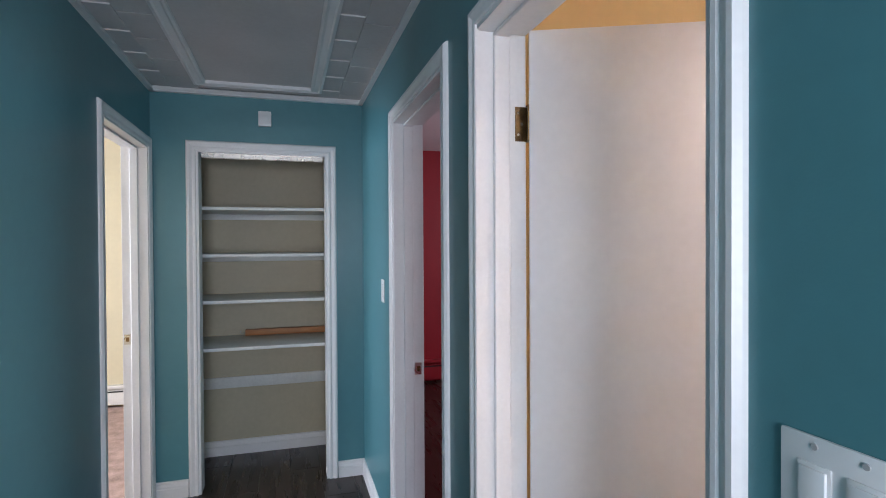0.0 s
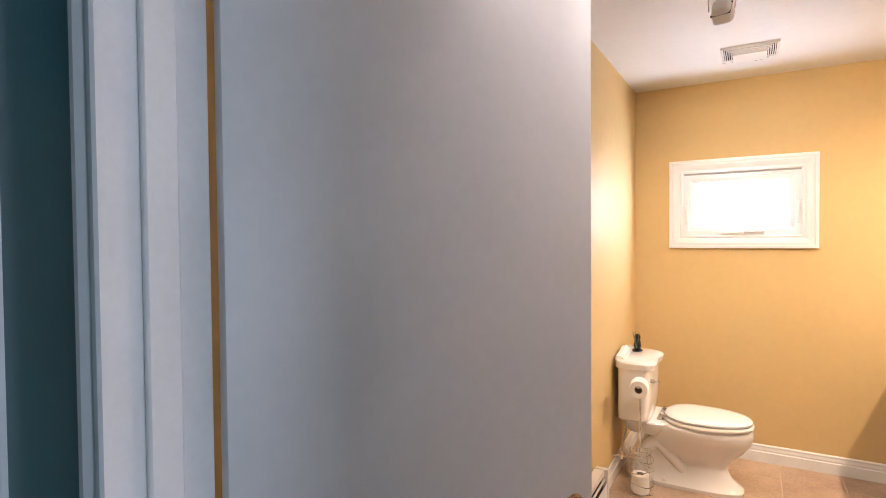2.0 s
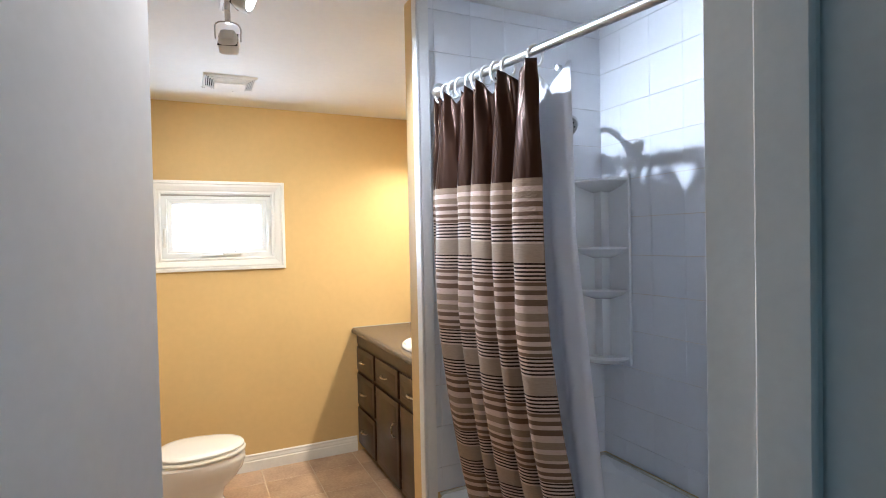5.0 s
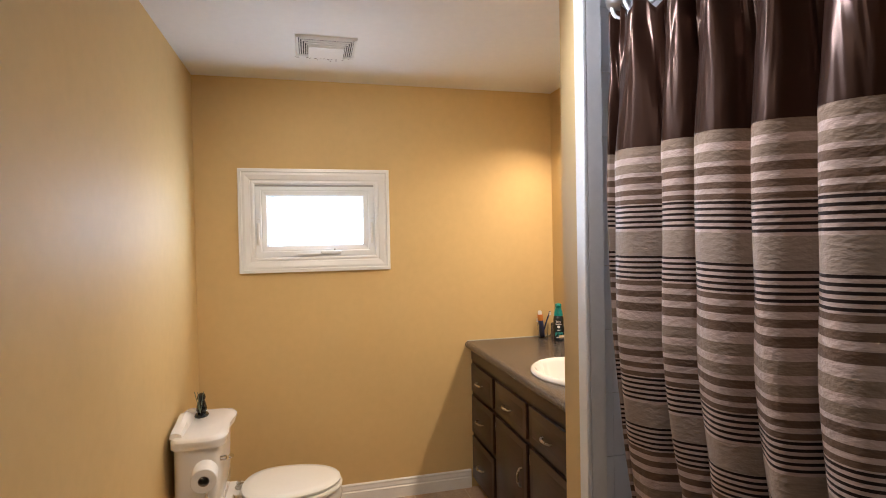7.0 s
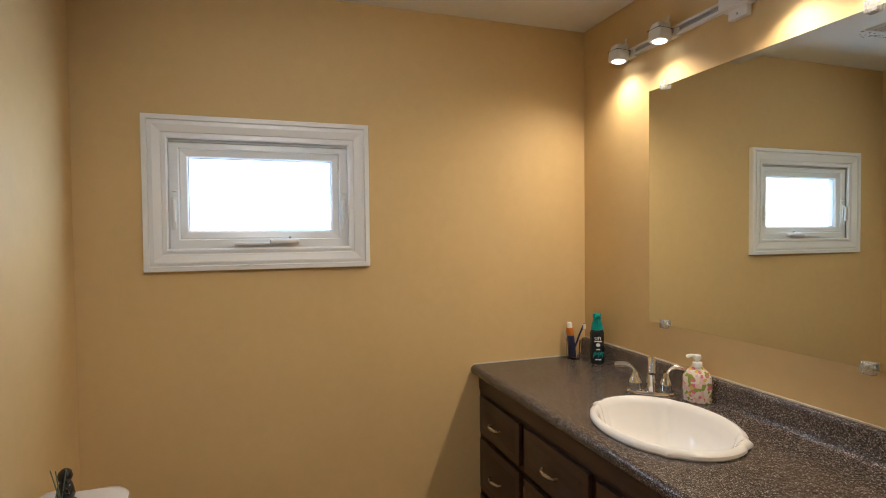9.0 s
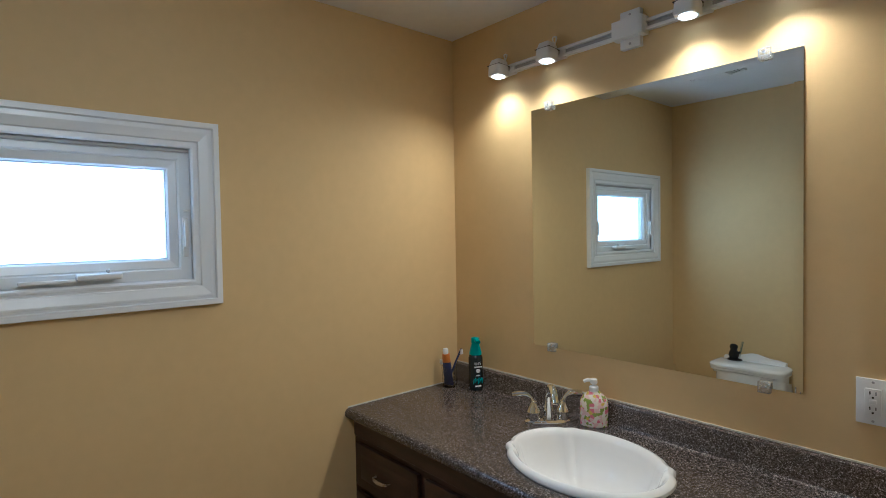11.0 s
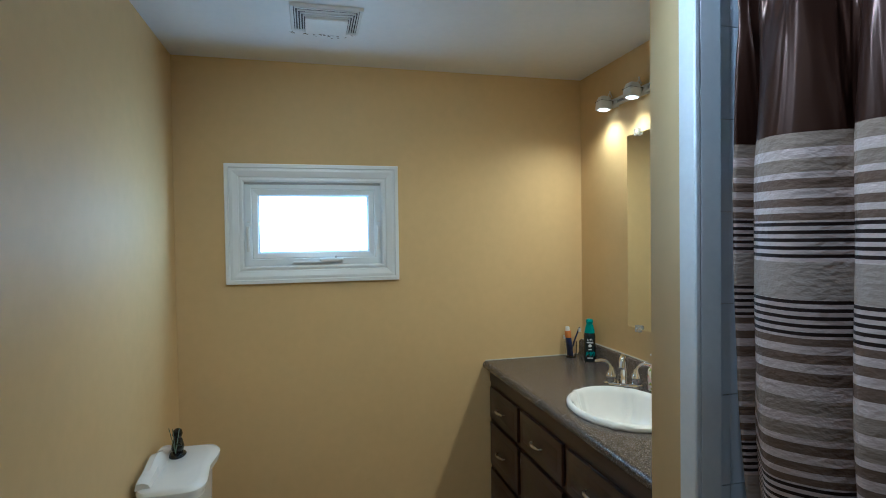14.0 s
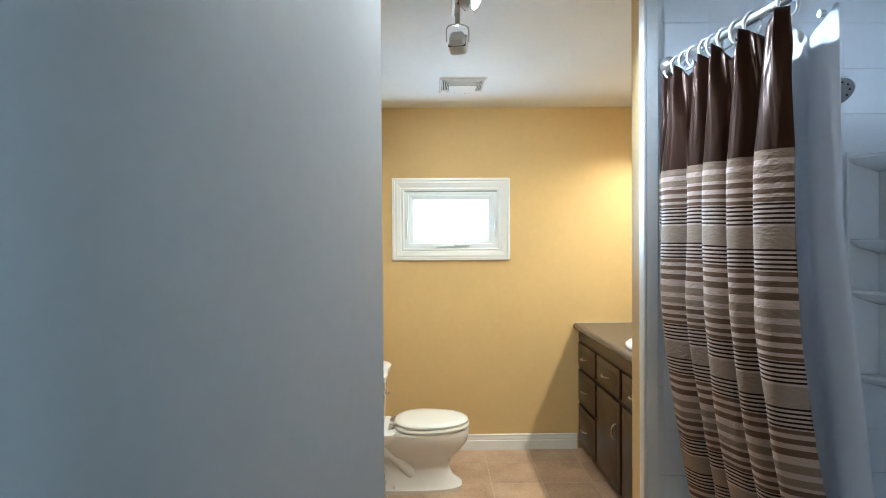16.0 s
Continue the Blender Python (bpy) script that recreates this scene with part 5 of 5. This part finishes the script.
_p = plate("light_switch", pose(XR, 2.860, 1.235, 0, 0, 90), 0.072, "white single light switch on the teal wall", "light switch")
part("rocker", box(-0.0165, 0.0165, 0.005, 0.0088, -0.033, 0.033, 0.0015), M_PLASTIC, _p)
_p = plate("light_switch", pose(XR, 0.545, 1.237, 0, 0, 90), 0.118, "white two-gang switch plate beside the bathroom door", "light switch")
for x in (-0.023, 0.023):
    part("rocker", bx(box(x - 0.0165, x + 0.0165, 0.005, 0.0075, -0.033, 0.033, 0.0015), x - 0.013, x + 0.013, 0.007, 0.0105, -0.029, 0.029, 0.0015), M_PLASTIC, _p)
screws(_p, (-0.023, 0.023))


def ceiling_specks():
    """Small mildew spots on the ceiling paint beside the fan grille."""
    rnd = random.Random(5)
    bm = bmesh.new()
    for k in range(46):
        x, y, r = 3.772 + abs(rnd.gauss(0, 0.030)), rnd.uniform(0.74, 1.02), rnd.uniform(0.0012, 0.0038)
        n = rnd.randint(5, 8)
        ring = [(x + r * rnd.uniform(0.6, 1.3) * math.cos(6.283 * i / n), y + 1.6 * r * rnd.uniform(0.6, 1.3) * math.sin(6.283 * i / n)) for i in range(n)]
        loft(bm, [[(a, b, BZ - 0.0009) for a, b in ring], [(a, b, BZ + 0.0006) for a, b in ring]])
    tagged(new("mildew_specks", finish("mildew_specks", bm, M_MILDEW)), "brown mildew specks on the ceiling paint beside the vent", "stain", kind="stuff")


ceiling_specks()

# ---- tub, curtain and shower ----
def tub():
    x0, x1, y0, y1 = XRB + 0.012, PX0 - 0.008, BY0 + 0.012, 0.262
    t = thing("bathtub", pose((x0 + x1) / 2, (y0 + y1) / 2, 0), "white enamelled alcove bathtub", "bathtub")
    hx, hy = (x1 - x0) / 2, (y1 - y0) / 2
    def rr(ax, ay, r, z, n=10):
        out = []
        for qx, qy, a0 in ((1, 1, 0), (-1, 1, 90), (-1, -1, 180), (1, -1, 270)):
            for k in range(n):
                a = radians(a0 + 90 * k / (n - 1))
                out.append((qx * (ax - r) + r * math.cos(a), qy * (ay - r) + r * math.sin(a), z))
        return out
    rings = [rr(hx, hy, 0.004, FZ), rr(hx, hy, 0.004, TUBZ - 0.045), rr(hx, hy, 0.006, TUBZ - 0.012), rr(hx - 0.004, hy - 0.004, 0.010, TUBZ - 0.002), rr(hx - 0.012, hy - 0.012, 0.012, TUBZ),
             rr(hx - 0.065, hy - 0.062, 0.10, TUBZ - 0.002), rr(hx - 0.080, hy - 0.075, 0.11, TUBZ - 0.018), rr(hx - 0.100, hy - 0.090, 0.12, TUBZ - 0.12), rr(hx - 0.15, hy - 0.12, 0.13, 0.18), rr(hx - 0.22, hy - 0.18, 0.12, 0.145)]
    part("shell", loft(bmesh.new(), rings), M_TUB, t)
    part("apron_panel", box(-hx + 0.06, hx - 0.06, hy - 0.001, hy + 0.006, 0.06, TUBZ - 0.10, 0.004), M_TUB, t)
    part("caulk", bx(box(-hx, hx, -hy - 0.004, -hy + 0.010, TUBZ - 0.004, TUBZ + 0.006, 0.003), hx - 0.008, hx + 0.004, -hy, hy, TUBZ - 0.004, TUBZ + 0.006, 0.003), M_CAULK, t, "yellowed caulk at the wall")


tub()


def shelf_unit():
    """Moulded corner caddy: side flanges, back panel and four ledges."""
    x1, y0 = PX0 - 0.006, BY0 + 0.006
    s = thing("corner_shelf", pose(x1, y0, 0), "white moulded corner shower shelf with four ledges", "shower shelf")
    def quarter(r, z, n=14, k=1.0):
        return [(0, 0, z)] + [(-r * math.sin(math.pi / 2 * i / n) * k, r * math.cos(math.pi / 2 * i / n), z) for i in range(n + 1)]
    part("panel", bx(bx(box(-0.006, 0.0, 0.0, 0.165, 0.965, 1.765, 0.002), -0.172, 0.0, 0.0, 0.006, 0.965, 1.765, 0.002), -0.05, 0.0, 0.0, 0.05, 0.97, 1.755), M_TUB, s, smooth=False)
    for z, r in ((1.748, 0.165), (1.462, 0.155), (1.284, 0.155), (0.998, 0.16)):
        part("ledge", loft(bmesh.new(), [quarter(r * 0.35, z - 0.050), quarter(r * 0.80, z - 0.028), quarter(r, z - 0.008), quarter(r, z), quarter(r * 0.94, z + 0.002), quarter(r * 0.90, z - 0.006), quarter(r * 0.2, z - 0.008)]), M_TUB, s)
    part("edge_bead", tube(bmesh.new(), [(-0.008, 0.162, 0.967), (-0.008, 0.162, 1.765)], 0.006, 8), M_TUB, s)
    part("edge_bead", tube(bmesh.new(), [(-0.168, 0.008, 0.967), (-0.168, 0.008, 1.765)], 0.006, 8), M_TUB, s)


shelf_unit()


def shower_head():
    x = PX0 - 0.006
    s = thing("shower", pose(x, -0.225, 2.03), "grey chrome shower with round head on a bent arm", "shower")
    part("flange", tube(bmesh.new(), [(0.0, 0, 0), (-0.010, 0, 0)], 0.030, 20, [0.030, 0.018]), M_CHROME, s)
    part("arm", tube(bmesh.new(), curve_pts([(0, 0, 0), (-0.05, 0, 0.005), (-0.10, 0, -0.025), (-0.135, 0, -0.060)], 12), 0.010, 12), M_CHROME, s)
    d = Vector((-0.75, 0.12, -0.65)).normalized()
    p = Vector((-0.135, 0, -0.060))
    part("head", tube(bmesh.new(), [p - d * 0.005, p + d * 0.02, p + d * 0.045, p + d * 0.062, p + d * 0.068], 0.03, 24, [0.014, 0.020, 0.048, 0.052, 0.046]), M_STEEL, s, "grey round spray face")
    for k in range(10):
        a = 2 * math.pi * k / 10
        u = d.orthogonal().normalized()
        v = d.cross(u)
        q = p + d * 0.069 + 0.032 * (math.cos(a) * u + math.sin(a) * v)
        part("nozzle", tube(bmesh.new(), [q, q + d * 0.003], 0.003, 6), M_BLACK, s)


shower_head()

ROD_Y0, ROD_Y1, ROD_Z0, ROD_Z1 = 0.250, 0.218, 2.055, 1.958       # rod at the partition, and at the hall wall


def rod_at(x):
    u = (PX0 - 0.042 - x) / (PX0 - 0.042 - XRB)
    return Vector((x, ROD_Y0 + (ROD_Y1 - ROD_Y0) * u, ROD_Z0 + (ROD_Z1 - ROD_Z0) * u))


def curtain_rod():
    r = thing("shower_rod", pose(0, 0, 0), "grey metal shower curtain rod across the tub", "curtain rod")
    a, b = rod_at(PX0 - 0.042), rod_at(XRB)
    part("rod_tube", tube(bmesh.new(), [a, b], 0.0125, 18), M_STEEL, r)
    part("flange", tube(bmesh.new(), [a, a + Vector((-0.012, 0, 0)), a + Vector((-0.034, 0, 0)), a + Vector((-0.040, 0, 0))], 0.02, 22, [0.029, 0.030, 0.020, 0.013]), M_STEEL, r)
    part("flange", tube(bmesh.new(), [b, b + Vector((0.034, 0, 0)), b + Vector((0.040, 0, 0))], 0.02, 22, [0.030, 0.020, 0.013]), M_STEEL, r)


curtain_rod()

CX0, CX1, CTOP = 2.164, 1.556, 1.966       # curtain: far edge, near edge, top hem
HOOKS = [0.03, 0.115, 0.20, 0.285, 0.40, 0.47, 0.56, 0.66, 0.76, 0.975]


def sag_at(s, depth):
    """How far the top hem droops between hooks."""
    for a, b in zip(HOOKS, HOOKS[1:]):
        if a < s < b:
            u = (s - a) / (b - a)
            return depth * (1 - abs(2 * u - 1)) ** 0.8 * min(1.0, (b - a) / 0.10)
    return 0.0


FOLDS = [-0.055, 0.030, 0.303, 0.446, 0.657, 0.845, 1.045]      # where the cloth turns back behind the next fold


def fold_phase(s):
    """Turns of the fold wave at s, and the width of the fold there."""
    for k, (a, b) in enumerate(zip(FOLDS, FOLDS[1:])):
        if s <= b or k == len(FOLDS) - 2:
            return k + 0.5 + (s - a) / (b - a), b - a


def curtain_point(s, z, shift=0.0):
    """Cloth in rounded, overlapping folds, tucked into the tub at the bottom."""
    t = min(1, max(0, (CTOP - z) / 0.30))
    tuck = max(0.0, (1.30 - z) / 0.85)
    ph, w = fold_phase(s)
    th = 2 * math.pi * (ph + 0.035 * math.sin(2.2 * z + 6 * s))
    wide = 0.594 * w
    amp = (0.015 + 0.25 * wide) * (0.45 + 0.55 * t)
    x = CX0 + (CX1 - CX0) * s - 0.20 * wide * math.sin(th + 0.25) * (0.35 + 0.65 * t)
    x += 0.05 * tuck ** 1.5 * (s - 0.2)
    p = rod_at(x)
    y = p.y + 0.012 + amp * math.cos(th) + 0.004 * math.sin(2.3 * th + 1.0 + 2.0 * z) * t - (0.12 + 0.07 * s) * min(1.0, tuck) ** 1.4
    # small ripples in the puckered cloth below the header
    y += 0.0028 * math.sin(2 * math.pi * (s * 15 + 0.25 * math.sin(9 * z))) * min(1.0, max(0.0, (1.68 - z) / 0.06))
    # pinched at each hook, the creases running out below
    for h in HOOKS:
        drop = CTOP - z
        y += 0.016 * math.exp(-((s - h) / (0.010 + 0.05 * max(0.0, drop))) ** 2) * math.exp(-(drop / 0.15) ** 2)
        for side in (-1, 1):
            y -= 0.007 * math.exp(-((s - h - side * (0.012 + 0.20 * max(0.0, drop))) / 0.011) ** 2) * math.exp(-(drop / 0.13) ** 2)
    return (x, y + shift, z)


def shower_curtain():
    c = thing("shower_curtain", pose(0, 0, 0), "brown satin and striped beige shower curtain, drawn half open", "shower curtain")
    bm = bmesh.new()
    uvl = bm.loops.layers.uv.new("UVMap")
    ns, nz = 330, 110
    zb = 0.36
    grid, uvs = [], []
    for j in range(nz + 1):
        row, ur = [], []
        for i in range(ns + 1):
            s = i / ns
            sag = sag_at(s, 0.052)
            top = CTOP + (rod_at(CX0 + (CX1 - CX0) * s).z - 1.992) - sag
            f = j / nz
            z = top + (zb - top) * f
            row.append(bm.verts.new(curtain_point(s, z)))
            ur.append((s * 1.8, z - 0.028 + 0.026 * s + 0.003 * math.sin(11 * s)))
        grid.append(row)
        uvs.append(ur)
    for j in range(nz):
        for i in range(ns):
            idx = ((j, i), (j, i + 1), (j + 1, i + 1), (j + 1, i))
            f = bm.faces.new([grid[a][b] for a, b in idx])
            for lp, (a, b) in zip(f.loops, idx):
                lp[uvl].uv = uvs[a][b]
    cloth = part("cloth", bm, M_CURTAIN, c)
    sd = cloth.modifiers.new("thickness", "SOLIDIFY")
    sd.thickness = 0.0015
    for h in HOOKS:
        x = CX0 + (CX1 - CX0) * h
        p = rod_at(x)
        pts = [(x + 0.006 * math.sin(2 * math.pi * k / 20), p.y + 0.020 * math.sin(2 * math.pi * k / 20), p.z - 0.014 + 0.030 * math.cos(2 * math.pi * k / 20)) for k in range(21)]
        part("ring", tube(bmesh.new(), pts, 0.0042, 8, cap=False), M_PLASTIC, c, "white plastic curtain ring")
    l = thing("shower_liner", pose(0, 0, 0), "plain white vinyl shower liner hanging inside the tub", "shower curtain")
    bm = bmesh.new()
    rows = []
    for j in range(41):
        row = []
        for i in range(91):
            s = i / 90
            top = 1.968 - sag_at(s, 0.058)
            z = top + (0.26 - top) * j / 40
            x = 2.13 + (1.530 - 2.13) * s
            p = rod_at(x)
            y = p.y - 0.082 + 0.016 * math.sin(2 * math.pi * (s * 5.5 + 0.35)) * (0.3 + 0.7 * min(1, (1.96 - z) / 0.4)) - 0.11 * min(1, max(0, (1.5 - z) / 0.95))
            row.append(bm.verts.new((x, y, z + (p.z - 1.992))))
        rows.append(row)
    for a, b in zip(rows, rows[1:]):
        for i in range(90):
            bm.faces.new((a[i], a[i + 1], b[i + 1], b[i]))
    sheet = part("sheet", bm, M_LINER, l)
    sd = sheet.modifiers.new("thickness", "SOLIDIFY")
    sd.thickness = 0.001
    for h in HOOKS[::3]:
        q = rod_at(2.13 + (1.530 - 2.13) * h)
        part("grommet", tube(bmesh.new(), [(q.x, q.y - 0.052, q.z - 0.045), (q.x, q.y - 0.063, q.z - 0.045)], 0.008, 12), M_STEEL, l, "small metal grommet")


shower_curtain()

# ---- doors ----
def bath_door():
    """Slab hung on pins at the jamb's bathroom corner, its hall side 42 mm in front of the pin line."""
    d = tagged(new("door_1"), "flat white painted slab door, standing open into the bathroom", "door", kind="structure")
    d.matrix_world = pose(0.687, 1.476, 0.0, 0, 0, -23.6)
    W, F, B = 0.730, -0.042, -0.007
    part("slab", box(0.003, W, F, B, 0.012, 2.016, 0.002), M_DOOR, d)
    kx, kz = W - 0.062, 0.862
    for s, y in ((-1, F), (1, B)):
        k = part("knob", tube(bmesh.new(), [(kx, y + s * o, kz) for o in (0.0, 0.006, 0.010, 0.028, 0.036, 0.055, 0.064, 0.066)], 0.02, 26,
                             [0.033, 0.032, 0.014, 0.012, 0.024, 0.029, 0.022, 0.004]), M_KNOB, d, "worn brass door knob on a round rose")
        part("rose", tube(bmesh.new(), [(kx, y + s * 0.0005, kz), (kx, y + s * 0.007, kz)], 0.035, 26, [0.036, 0.030]), M_BRASS, k)
    part("latch", box(W - 0.0005, W + 0.002, F + 0.006, B - 0.006, kz - 0.030, kz + 0.030, 0.0005, 1), M_BRASS, d)
    for z in (1.785, 0.25):
        h = part("hinge", tube(bmesh.new(), [(0.0, 0.0, z - 0.045), (0.0, 0.0, z + 0.045)], 0.006, 12), M_BRASS, d, "worn brass butt hinge, partly painted")
        part("door_leaf", box(-0.001, 0.0032, F + 0.006, -0.003, z - 0.045, z + 0.045, 0.0005, 1), M_BRASS, h)
        for q in (-0.030, 0.0, 0.030):
            part("knuckle_joint", tube(bmesh.new(), [(0.0, 0.0, z + q - 0.001), (0.0, 0.0, z + q + 0.001)], 0.0066, 12), M_BLACK, h)
        part("pin_head", lathe(bmesh.new(), [(0.0065, 0.0), (0.0065, 0.004), (0.003, 0.007)], 12, at=(0.0, 0.0, z + 0.045)), M_BRASS, h)


bath_door()
# hinge leaves let into the jamb
for z in (1.785, 0.25):
    hl = solid("hinge_leaf", box(0.650, 0.684, 1.4715, 1.4745, z - 0.045, z + 0.045, 0.001, 1), M_BRASS, "worn brass hinge leaf screwed to the jamb", "hinge", group="hinge leaves")
    for k, (dx, dz) in enumerate(((0.010, 0.028), (0.020, 0.0), (0.010, -0.028))):
        part("screw", tube(bmesh.new(), [(0.648 + dx, 1.4716, z + dz), (0.648 + dx, 1.4700, z + dz)], 0.0038, 8), M_NICKEL, hl)

for nm, x0, x1, y, z, lab in (("strike_plate", 0.636, 0.668, 2.5605, 0.90, "worn strike plate in the red room's door jamb"), ("strike_plate", -0.756 - 0.03, -0.756, 3.5055, 0.95, "worn strike plate in the bedroom's door jamb")):
    s = thing(nm, pose((x0 + x1) / 2, y, z), lab, "strike plate", "strike plates")
    part("plate", box(-0.016, 0.016, -0.0006, 0.0012, -0.028, 0.028, 0.0004, 1), M_NICKEL, s)
    part("latch_hole", box(-0.007, 0.009, -0.0012, 0.0002, -0.012, 0.012), M_BRASS, s)

# ---- hall things ----
_c = thing("door_chime", pose(-0.040, YC, 2.226), "small white door chime box above the closet", "door chime")
part("case", box(-0.037, 0.037, -0.034, -0.001, -0.044, 0.044, 0.005), M_PLASTIC, _c)
part("grille", box(-0.022, 0.022, -0.037, -0.033, -0.030, 0.018, 0.003), M_PLASTIC, _c)

for z in (1.694, 1.404, 1.118, 0.826):
    s = thing("closet_shelf", pose(-0.07, YC + 0.11, z), "white painted closet shelf board", "shelf", "closet shelves")
    if z != 0.826:
        part("board", box(-0.443, 0.443, 0.002, YB - YC - 0.112, -0.010, 0.010, 0.002), M_SHELF, s)
        for sx in (-1, 1):
            part("side_cleat", box(*(((-0.444), -0.426) if sx < 0 else (0.426, 0.444)), 0.03, YB - YC - 0.114, -0.045, -0.0105, 0.002), M_SHELF, s)
        part("back_cleat", box(-0.424, 0.424, YB - YC - 0.130, YB - YC - 0.1115, -0.050, -0.0105, 0.002), M_SHELF, s)
    else:
        s["label"] = "white painted deep closet shelf board, scuffed"
        part("board", box(-0.443, 0.443, 0.002, YB - YC - 0.112, -0.010, 0.010, 0.002), M_SHELF, s)
solid("closet_cleat", box(-0.512, 0.372, YB - 0.018, YB - 0.0005, 0.470, 0.545, 0.002), M_SHELF, "white batten along the closet back wall", "batten")
_w = thing("wood_batten", pose(0.02, YB - 0.045, 0.858, 0, 0.0, 0), "orange pine batten lying on the closet shelf", "batten")
part("batten", box(-0.22, 0.345, -0.02, 0.02, -0.021, 0.021, 0.003), M_ORANGEWOOD, _w)
part("hook", tube(bmesh.new(), curve_pts([(-0.22, 0, 0.0), (-0.245, 0, -0.006), (-0.255, 0, 0.008), (-0.242, 0, 0.012)], 8), 0.0022, 6), M_STEEL, _w, "bent wire hook")

# ---- tiles of the floor and the tub walls ----
def floor_tiles():
    P, G = 0.318, 0.0028
    xs = [3.968 + P * k for k in range(-11, 1)]
    ys = [0.067 + P * k for k in range(-3, 6)]
    meshes = {}
    for xa in xs:
        for ya in ys:
            x0, x1, y0, y1 = max(xa, XRB), min(xa + P, BX1), max(ya, BY0), min(ya + P, BY1)
            if x1 - x0 < 0.008 or y1 - y0 < 0.008:
                continue
            # nothing lies under the tub or the cabinet
            if (x1 < PX0 and y1 < 0.25) or (x0 > PX0 and y1 < -0.07):
                continue
            key = (round(x1 - x0, 3), round(y1 - y0, 3))
            if key not in meshes:
                meshes[key] = finish("tile", box(G, key[0] - G, G, key[1] - G, -0.006, 0.0, 0.0015, 1), M_TILE)
            ob = new("tile", meshes[key])
            ob.parent, ob.location = floor_bath, (x0, y0, FZ)


floor_tiles()
tile_field("tiles_tub_end", "x", PX0, BY0 + 0.0005, PY - 0.043, TUBZ + 0.006, BZ, 0.158, -1, "white square tiles on the tub's end wall", 0.091)
tile_field("tiles_tub_back", "y", BY0, XRB + 0.0005, PX0 - 0.0005, TUBZ + 0.006, BZ, 0.158, 1, "white square tiles on the tub's back wall", 1.765)
tile_field("tiles_tub_near", "x", XRB, BY0 + 0.0005, 0.255, TUBZ + 0.006, BZ, 0.158, 1, "white square tiles on the tub's hall-side wall", 0.091)
